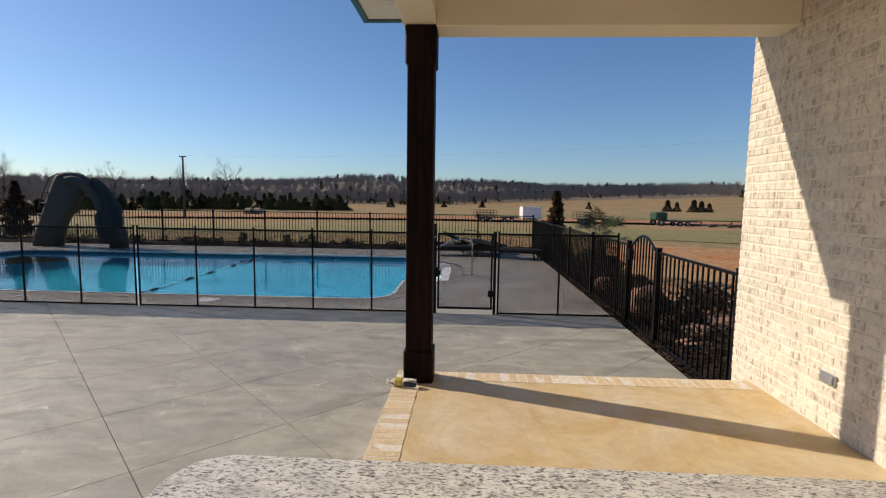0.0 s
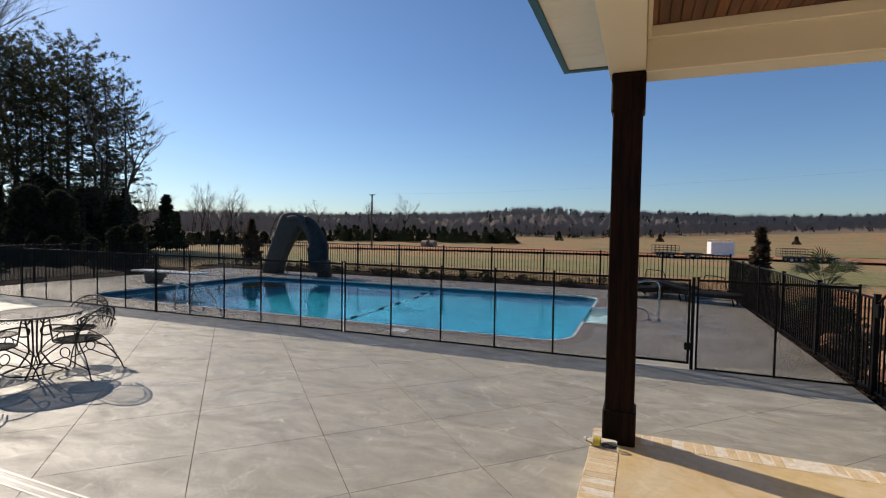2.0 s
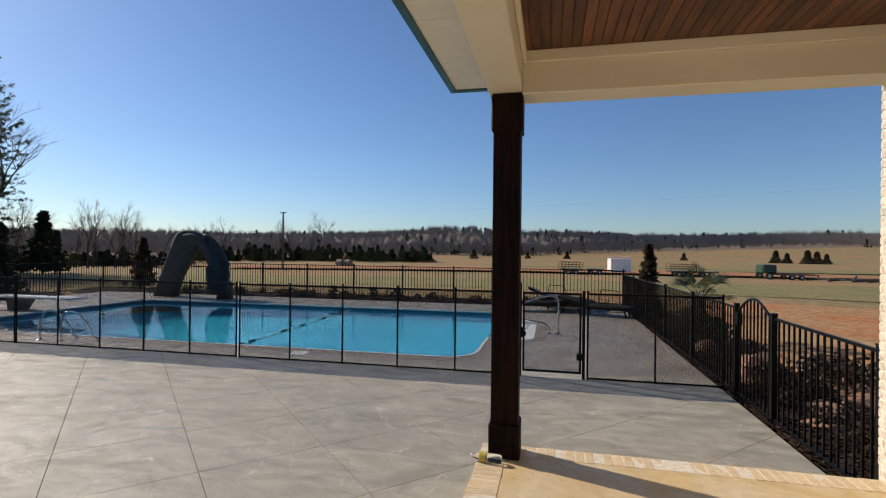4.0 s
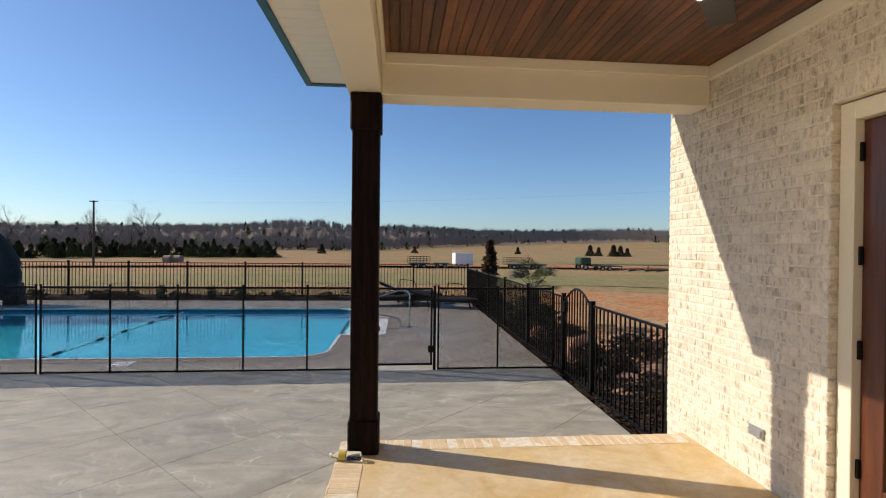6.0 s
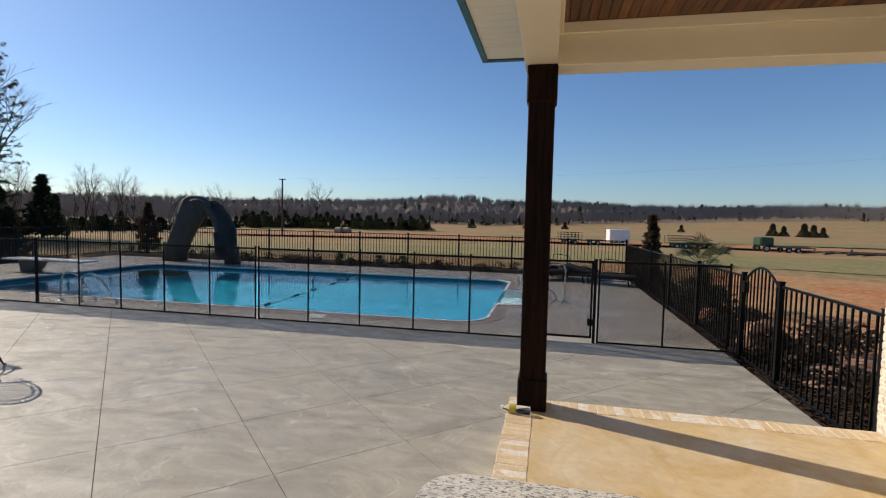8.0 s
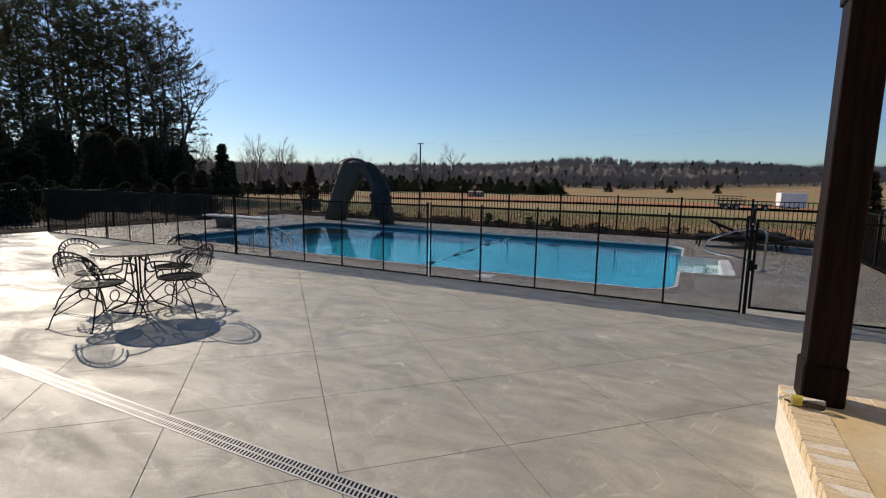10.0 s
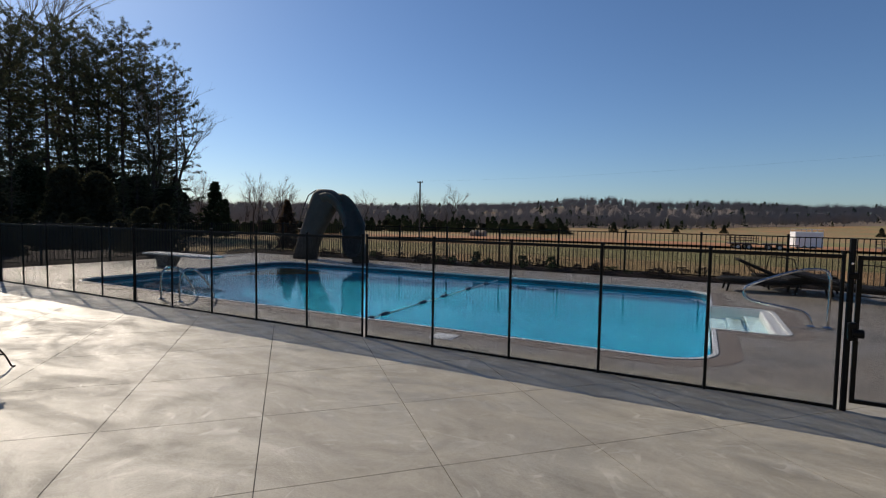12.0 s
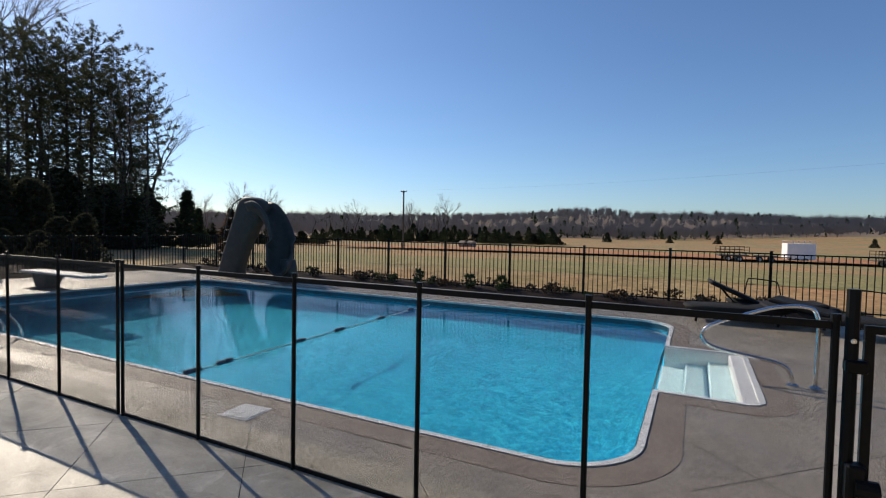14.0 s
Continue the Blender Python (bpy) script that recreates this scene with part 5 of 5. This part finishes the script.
def lounger(x, y, rz, tilt):
    t = thing("chaise_lounge", "black woven chaise lounge with raised backrest on the deck", "lounge chair", (x, y, 0), rz, "poolside loungers")
    bm = bmesh.new()
    rings = []
    for z, g in ((0.185, 0.88), (0.21, 0.96), (0.25, 1.0), (0.28, 0.98), (0.292, 0.92)):
        ring = []
        for k in range(28):
            a = k * math.tau / 28
            ca, sa = math.cos(a), math.sin(a)
            ring.append(bm.verts.new((-0.15 + 0.88 * g * math.copysign(abs(ca) ** 0.6, ca), 0.36 * g * math.copysign(abs(sa) ** 0.6, sa), z + 0.05 * max(0.0, ca) ** 2)))
        rings.append(ring)
    for A, B in zip(rings, rings[1:]):
        for k in range(28):
            bm.faces.new((A[k], A[(k + 1) % 28], B[(k + 1) % 28], B[k]))
    bm.faces.new(rings[0][::-1])
    bm.faces.new(rings[-1])
    part("seat", bm, M_CUSHION, t, smooth=True)
    for xx, s in ((-0.80, -0.22), (-0.80, 0.22), (0.45, -0.25), (0.45, 0.25)):
        part("leg", tube([(xx, s, 0.22), (xx - 0.05, s, 0.0)], 0.022, 8), M_BLACK, t)
    e = radians(tilt)
    bk = box(0, 0.86, -0.33, 0.33, 0.0, 0.07, 0.025)
    bmesh.ops.transform(bk, matrix=Matrix.Translation((0.25, 0, 0.27)) @ Matrix.Rotation(-e, 4, "Y"), verts=bk.verts)
    part("backrest", bk, M_CUSHION, t)
    for s in (-0.24, 0.24):
        part("backrest_strut", tube([(0.60, s, 0.26), (0.25 + 0.62 * math.cos(e), s, 0.28 + 0.62 * math.sin(e))], 0.012, 6), M_BLACK, t)


def hoop_frame(x, y, rz, h):
    t = thing("hoop_frame", "thin black metal hoop frame standing behind a lounger", "frame", (x, y, 0), rz, "hoop frames")
    part("hoop", tube(curve([(-0.30, 0, 0.0), (-0.26, 0, h * 0.55), (-0.22, 0, h - 0.04), (-0.15, 0, h), (0.20, 0, h - 0.03), (0.27, 0, h - 0.09), (0.33, 0, h * 0.5), (0.42, 0, 0.0)], 4), 0.011, 6), M_BLACK, t)
    part("foot_bar", tube([(-0.30, 0, 0.012), (0.42, 0, 0.012)], 0.010, 6), M_BLACK, t)


hoop_frame(0.25, 16.1, -6, 0.72)
hoop_frame(1.75, 15.5, -8, 0.66)
lounger(-0.02, 15.25, 8, 6)
lounger(0.40, 15.95, 184, 24)
lounger(1.35, 14.75, 160, 12)


# ---- patio furniture ----
def wrought_chair():
    t = thing("patio_chair", "black wrought-iron patio armchair with mesh seat and hoop back", "chair", group="chairs round the patio table")
    n = 20
    rim = [(0.24 * math.cos(k * math.tau / n), 0.23 * math.sin(k * math.tau / n), 0.43) for k in range(n)]
    part("seat_rim", tube(rim, 0.011, 6, closed=True), M_IRON, t)
    seat = bmesh.new()
    c = [seat.verts.new((x, y, 0.425)) for x, y, z in rim]
    seat.faces.new(c)
    part("seat", seat, M_SCREEN, t, "expanded metal mesh seat")
    lines = bmesh.new()
    for k in range(-8, 9):
        q = k * 0.028
        L = math.sqrt(max(0.0, 0.23 ** 2 - q * q))
        tube([(q, -L, 0.428), (q, L, 0.428)], 0.003, 3, lines)
        tube([(-L, q, 0.429), (L, q, 0.429)], 0.003, 3, lines)
    part("seat_mesh", lines, M_IRON, t)
    back = []
    for k in range(17):
        a = math.pi * k / 16
        back.append((-0.20 - 0.15 * math.sin(a), -0.29 * math.cos(a), 0.53 + 0.30 * math.sin(a) ** 0.7))
    part("back_hoop", tube(back, 0.009, 6), M_IRON, t)
    inner = [(x + 0.012, y * 0.80, 0.50 + (z - 0.50) * 0.80) for x, y, z in back]
    part("inner_hoop", tube(inner, 0.006, 5), M_IRON, t)
    scr = bmesh.new()
    for k in range(3, 14):
        x, y, z = back[k]
        x2, y2, z2 = inner[k]
        m = Vector(((x + x2) / 2, (y + y2) / 2, (z + z2) / 2))
        r = (Vector((x, y, z)) - Vector((x2, y2, z2))).length * 0.42
        tube([m + Vector((0, r * math.cos(q * math.tau / 8), r * math.sin(q * math.tau / 8))) for q in range(8)], 0.004, 4, scr, closed=True)
    part("scrollwork", scr, M_IRON, t)
    bars = bmesh.new()
    for k in range(-19, 20):
        y = k * 0.0122
        top = 0.45 + 0.31 * math.sqrt(max(0.05, 1 - (y / 0.26) ** 2))
        tube([(-0.23, y, 0.44), (-0.33, y, top)], 0.0013, 3, bars)
    for k in range(22):
        z = 0.46 + 0.0135 * k
        tube([(-0.235 - 0.0047 * k, -0.22, z), (-0.245 - 0.0047 * k, 0.22, z)], 0.0013, 3, bars)
    part("back_mesh", bars, M_IRON, t)
    for s in (-1, 1):
        part("arm", tube(curve([(-0.26, 0.29 * s, 0.62), (-0.1, 0.31 * s, 0.66), (0.12, 0.30 * s, 0.65), (0.22, 0.28 * s, 0.60), (0.20, 0.27 * s, 0.53), (0.13, 0.26 * s, 0.54)], 3), 0.010, 6), M_IRON, t)
        part("arm_support", tube([(0.10, 0.295 * s, 0.65), (0.12, 0.25 * s, 0.54), (0.16, 0.18 * s, 0.43)], 0.009, 6), M_IRON, t)
        part("front_leg", tube(curve([(0.07, 0.08 * s, 0.42), (0.13, 0.14 * s, 0.36), (0.23, 0.21 * s, 0.26), (0.30, 0.26 * s, 0.12), (0.33, 0.275 * s, 0.015), (0.36, 0.28 * s, 0.008)], 3), 0.008, 6), M_IRON, t)
        part("rear_leg", tube(curve([(-0.07, 0.08 * s, 0.42), (-0.14, 0.14 * s, 0.36), (-0.25, 0.21 * s, 0.26), (-0.33, 0.26 * s, 0.12), (-0.37, 0.275 * s, 0.015), (-0.40, 0.28 * s, 0.008)], 3), 0.008, 6), M_IRON, t)
        part("scroll", tube([(0.0 + 0.06 * math.cos(q), 0.20 * s, 0.31 + 0.06 * math.sin(q)) for q in [k * math.tau / 12 for k in range(12)]], 0.007, 5, closed=True), M_IRON, t)
        part("stretcher", tube(curve([(0.29, 0.255 * s, 0.13), (0.12, 0.22 * s, 0.20), (0.0, 0.20 * s, 0.25), (-0.12, 0.22 * s, 0.20), (-0.32, 0.255 * s, 0.13)], 3), 0.007, 5), M_IRON, t)
    return t


TX, TY = -6.93, 3.72
ch = wrought_chair()
ch.matrix_basis = pose(TX + 0.54 * math.cos(radians(20)), TY + 0.54 * math.sin(radians(20)), 0, 0, 0, 200)
for a, r in ((108, 0.6), (195, 0.58), (285, 0.55)):
    copy_thing(ch, pose(TX + r * math.cos(radians(a)), TY + r * math.sin(radians(a)), 0, 0, 0, a + 180))
table = thing("patio_table", "round patio table with brown top on black wrought-iron legs", "table", (TX, TY, 0))
part("rim", tube([(0.475 * math.cos(k * math.tau / 40), 0.475 * math.sin(k * math.tau / 40), 0.728) for k in range(40)], 0.013, 6, closed=True), M_TABLETOP, table)
part("tabletop", lathe([(0.473, 0.734), (0.473, 0.737)], 40), M_TABLEMESH, table, "brown mesh round top")
apron = bmesh.new()
for k in range(44):
    a = k * math.tau / 44
    c = Vector((0.465 * math.cos(a), 0.465 * math.sin(a), 0.697))
    s = Vector((-math.sin(a), math.cos(a), 0))
    tube([c + s * 0.026 * math.cos(q * math.tau / 7) + Vector((0, 0, 0.016 * math.sin(q * math.tau / 7))) for q in range(7)], 0.004, 3, apron, closed=True)
part("apron", apron, M_IRON, table, "scrolled iron apron")
for k in range(4):
    a = radians(45 + 90 * k)
    part("leg", tube([Vector((r * math.cos(a), r * math.sin(a), z)) for r, z in ((0.10, 0.715), (0.07, 0.5), (0.06, 0.25), (0.16, 0.08), (0.34, 0.0))], 0.011, 6), M_IRON, table)
part("ring", tube([(0.30 * math.cos(k * math.tau / 20), 0.30 * math.sin(k * math.tau / 20), 0.03) for k in range(20)], 0.008, 5, closed=True), M_IRON, table)

# ---- trench drain ----
drain = thing("trench_drain", "slotted grey metal trench drain grate set across the patio", "drain", (0, 2.085, 0), kind="structure")
part("channel", box(-8.6, -0.75, -0.062, 0.062, -0.05, 0.0012), M_BLACK, drain, "dark drain channel")
for s in (-1, 1):
    part("edge_rail", box(-8.6, -0.75, 0.056 * s - 0.005, 0.056 * s + 0.005, -0.03, 0.004), M_GALV, drain)
part("centre_rail", box(-8.6, -0.75, -0.005, 0.005, -0.02, 0.004), M_GALV, drain)
slat = finish(box(-0.0045, 0.0045, -0.050, 0.050, -0.01, 0.004), "slat", M_GALV)
for k in range(290):
    s = part("slat", slat, None, drain)
    s.matrix_basis = pose(-8.58 + 0.027 * k, 0, 0, 0, 0, 14)


# ---- pasture things ----
def wheel(x, y, r, parent):
    w = part("wheel", tube([(x, y - 0.1, r), (x, y + 0.1, r)], r, 14), M_TYRE, parent)
    part("hub", tube([(x, y - 0.104, r), (x, y + 0.104, r)], r * 0.55, 12), M_GALV, w, "pale steel hub")
    return w


def flatbed(x, y, rz, L=5.0, rails=True, label="rusty flatbed farm trailer with pipe rails"):
    t = thing("farm_trailer", label, "trailer", (x, y, ground_z(x, y)), rz, "parked farm trailers")
    part("bed", box(-L / 2, L / 2, -1.0, 1.0, 0.55, 0.70), M_RUST, t)
    part("tongue", join(box(L / 2, L / 2 + 1.2, -0.06, 0.06, 0.5, 0.6), box(L / 2 + 1.0, L / 2 + 1.1, -0.05, 0.05, 0, 0.5)), M_RUST, t)
    for i in (-0.5, 0.5):
        for s in (-1.1, 1.1):
            wheel(i, s * 0.8, 0.3, t)
    if rails:
        for s in (-1, 1):
            bm = bmesh.new()
            for k in range(7):
                xx = -L / 2 + L * k / 6
                tube([(xx, s, 0.7), (xx, s, 1.5)], 0.03, 4, bm)
            for z in (0.95, 1.2, 1.5):
                tube([(-L / 2, s, z), (L / 2, s, z)], 0.03, 4, bm)
            part("side_rail", bm, M_RUST, t)
    return t


flatbed(2.4, 63, 8, 2.6)
flatbed(5.4, 64.5, -4, 2.0, False, "low rusty flatbed farm trailer on bare ground")
flatbed(15.2, 64, 5, 2.8)
flatbed(18.3, 65, 170, 2.4, False, "low rusty flatbed farm trailer on bare ground")
flatbed(27.0, 64, 6, 3.4, False, "low flatbed trailer loaded with dark machinery")
wt = thing("cargo_trailer", "white enclosed cargo trailer with a roof rack in the pasture", "trailer", (8.75, 68.5, ground_z(8.75, 68.5)), 8)
wt.scale = (0.88, 0.88, 0.92)
part("body", box(-1.45, 1.45, -1.05, 1.05, 0.45, 2.25, 0.05), M_WHITEPAINT, wt)
part("door", box(0.5, 1.3, -1.075, -1.051, 0.55, 2.2, 0.01), M_WHITEPAINT, wt)
for s in (-1.12, 1.12):
    for i in (-0.45, 0.45):
        wheel(i, s * 0.85, 0.3, wt)
rk = bmesh.new()
for k in range(6):
    tube([(-1.4 + 0.56 * k, -1.0, 2.25), (-1.4 + 0.56 * k, -1.0, 2.55), (-1.4 + 0.56 * k, 1.0, 2.55), (-1.4 + 0.56 * k, 1.0, 2.25)], 0.025, 4, rk)
for s in (-1, 1):
    tube([(-1.45, s, 2.55), (1.45, s, 2.55)], 0.025, 4, rk)
part("roof_rack", rk, M_GALV, wt)
mc = thing("farm_machine", "dark green baler parked on bare ground", "machine", (24.6, 64.5, ground_z(24.6, 64.5)), 10)
part("body", box(-0.9, 0.7, -0.8, 0.8, 0.7, 1.7, 0.15), mat("dark_green_paint", (0.02, 0.06, 0.03), rough=0.5), mc)
part("hitch", box(0.7, 2.6, -0.1, 0.1, 0.6, 0.75, 0.02), M_RUST, mc)
for s in (-0.95, 0.95):
    wheel(-0.3, s, 0.42, mc)
for k, (dx, dy, rz) in enumerate(((0, 0, 20), (1.5, 0.6, 60), (2.6, -0.4, -15), (4.2, 0.3, 8), (-1.4, 0.5, -35))):
    x, y = 31.0 + dx, 62.0 + dy
    lg = part("log", tube([(-1.8, 0, 0.2), (0, 0.1, 0.28), (1.8, -0.05, 0.6 if k % 2 else 0.25)], 0.16, 7, r_end=0.09), M_POLE, None, "fallen weathered log on bare ground")
    lg.matrix_basis = pose(x, y, ground_z(x, y) - 0.02, 0, 0, rz)
    tagged(lg, category="log", group="log pile")
for k, (x, y) in enumerate(((-44.6, 100.0), (-42.9, 100.3))):
    hb = thing("hay_bale", "round net-wrapped hay bale lying in the pasture", "hay bale", (x, y, ground_z(x, y)), 78, "hay bales")
    part("roll", tube([(0, -0.7, 0.78), (0, 0.7, 0.78)], 0.80, 22), M_HAY, hb, smooth=False)
    part("wrap", tube([(0, -0.62, 0.78), (0, 0.62, 0.78)], 0.806, 22), M_HAY, hb, "pale net wrap")
px, py = -36.2, 62.2
up = thing("utility_pole", "weathered wooden utility pole with a short crossarm", "utility pole", (px, py, ground_z(px, py)))
part("pole", tube([(0, 0, -0.3), (0, 0, 8.0)], 0.14, 8, r_end=0.10), M_POLE, up)
arm = part("crossarm", box(-0.45, 0.45, -0.06, 0.06, 7.82, 7.94), M_POLE, up)
for s in (-0.4, 0.4):
    part("insulator", tube([(s, 0, 7.94), (s, 0, 8.06)], 0.035, 6), M_WHITEPAINT, arm)

up2 = copy_thing(up, pose(31.0, 39.5, ground_z(31.0, 39.5)))
wire = part("power_line", tube([(px + (31 - px) * s, py + (39.5 - py) * s, ground_z(px, py) + 8.06 + (ground_z(31, 39.5) - ground_z(px, py)) * s - 3.2 * s * (1 - s)) for s in [k / 24 for k in range(25)]], 0.003, 4), M_BLACK, None, "thin black power line strung between the poles")
tagged(wire, category="cable")

# ---- patio slabs ----
rect = [(DX0, -10.0), (DX1, -10.0), (DX1, DSPLIT), (DX0, DSPLIT)]
for c0, c1 in zip(J1, J1[1:]):
    for d0, d1 in zip(J2, J2[1:]):
        p = list(rect)
        for a, b, c in ((-1, -1, -(c0 + gap)), (1, 1, c1 - gap), (1, -1, -(d0 + gap)), (-1, 1, d1 - gap)):
            p = clip(p, a, b, c) if p else p
        if len(p) < 3:
            continue
        if all(q[0] > -0.39 and q[1] < 3.95 for q in p):
            continue
        part("slab", prism(p, -0.011, 0.0, bottom=False), M_CONCRETE, patio)

# ---- bricks ----
for x, y, rz in EDGE_BRICKS:
    b = part("brick", brick_l, None, porch_edge)
    b.matrix_basis = pose(x + rnd.uniform(-.002, .002), y, PZ + rnd.uniform(0.001, 0.005), rnd.uniform(-.6, .6), rnd.uniform(-.6, .6), rz + rnd.uniform(-1, 1))
variants = [finish(box(-0.012, 0.02, -w, w, -0.0300, 0.0300, 0.007), "brick", M_BRICK) for w in (0.0985, 0.098, 0.0465)]
rest, made = bmesh.new(), 0
row = 0
z = PZ + 0.036
z0 = z - 6 * 0.0675
for r in range(60):
    z = z0 + 0.0675 * r
    if z > 3.2:
        break
    y = WY1 - 0.004 - (0.0 if r % 2 else 0.10)
    if r % 2 == 0:
        spans = [(WY1 - 0.05, 2)]
    else:
        spans = []
    while y - 0.2 > -3.2:
        spans.append((y - 0.099, 0))
        y -= 0.2045
    for yc, v in spans:
        half = 0.099 if v == 0 else 0.047
        if OZ < z - 0.03 < OZ + 0.18 and OY0 - 0.2 < yc < OY1 + 0.05:
            continue
        if z < OZ + 0.03 and yc - half < OY1 and yc + half > OY0:
            if yc + half > OY1 + 0.06 and yc - half < OY1:
                yc, v = (OY1 + yc + half) / 2, 2
            else:
                continue
        if yc > 1.9 and made < 400:
            b = part("brick", variants[v], None, wall_east)
            b.matrix_basis = pose(WX + 0.0135 + rnd.uniform(-.0015, .002), yc, z, rnd.uniform(-.5, .5), 0, rnd.uniform(-.7, .7))
            made += 1
        elif z > PZ - 0.05:
            box(WX + 0.001, WX + 0.02, yc - half, yc + half, z - 0.0285, z + 0.0285, 0.0, rest)
tagged(part("brick_courses", rest, M_BRICK, wall_east), kind="stuff")
# soldier course above the door and bricks in its reveal
k = 0
y = OY1 + 0.03
while y > OY0 - 0.1:
    b = part("soldier_brick", finish(box(-0.012, 0.02, -0.0285, 0.0285, 0.0, 0.17, 0.006), "soldier_brick", M_BRICK), None, wall_east)
    b.matrix_basis = pose(WX + 0.012 + rnd.uniform(-.002, .002), y, OZ + 0.012)
    y -= 0.0675
for r in range(34):
    b = part("reveal_brick", finish(box(-0.044, 0.045, -0.011, 0.004, -0.0300, 0.0300, 0.004), "reveal_brick", M_BRICK), None, wall_east)
    b.matrix_basis = pose(WX + 0.045, OY1 + 0.012, PZ + 0.036 + 0.0675 * r)
# end face of the wall towards the pool
for r in range(44):
    for xx in ((2.435, 2.585) if r % 2 else (2.435, 2.585)):
        b = part("end_brick", finish(box(-0.07, 0.07, -0.02, 0.012, -0.0285, 0.0285, 0.005), "end_brick", M_BRICK), None, wall_east)
        b.matrix_basis = pose(xx, WY1 - 0.004, PZ + 0.036 + 0.0675 * r)
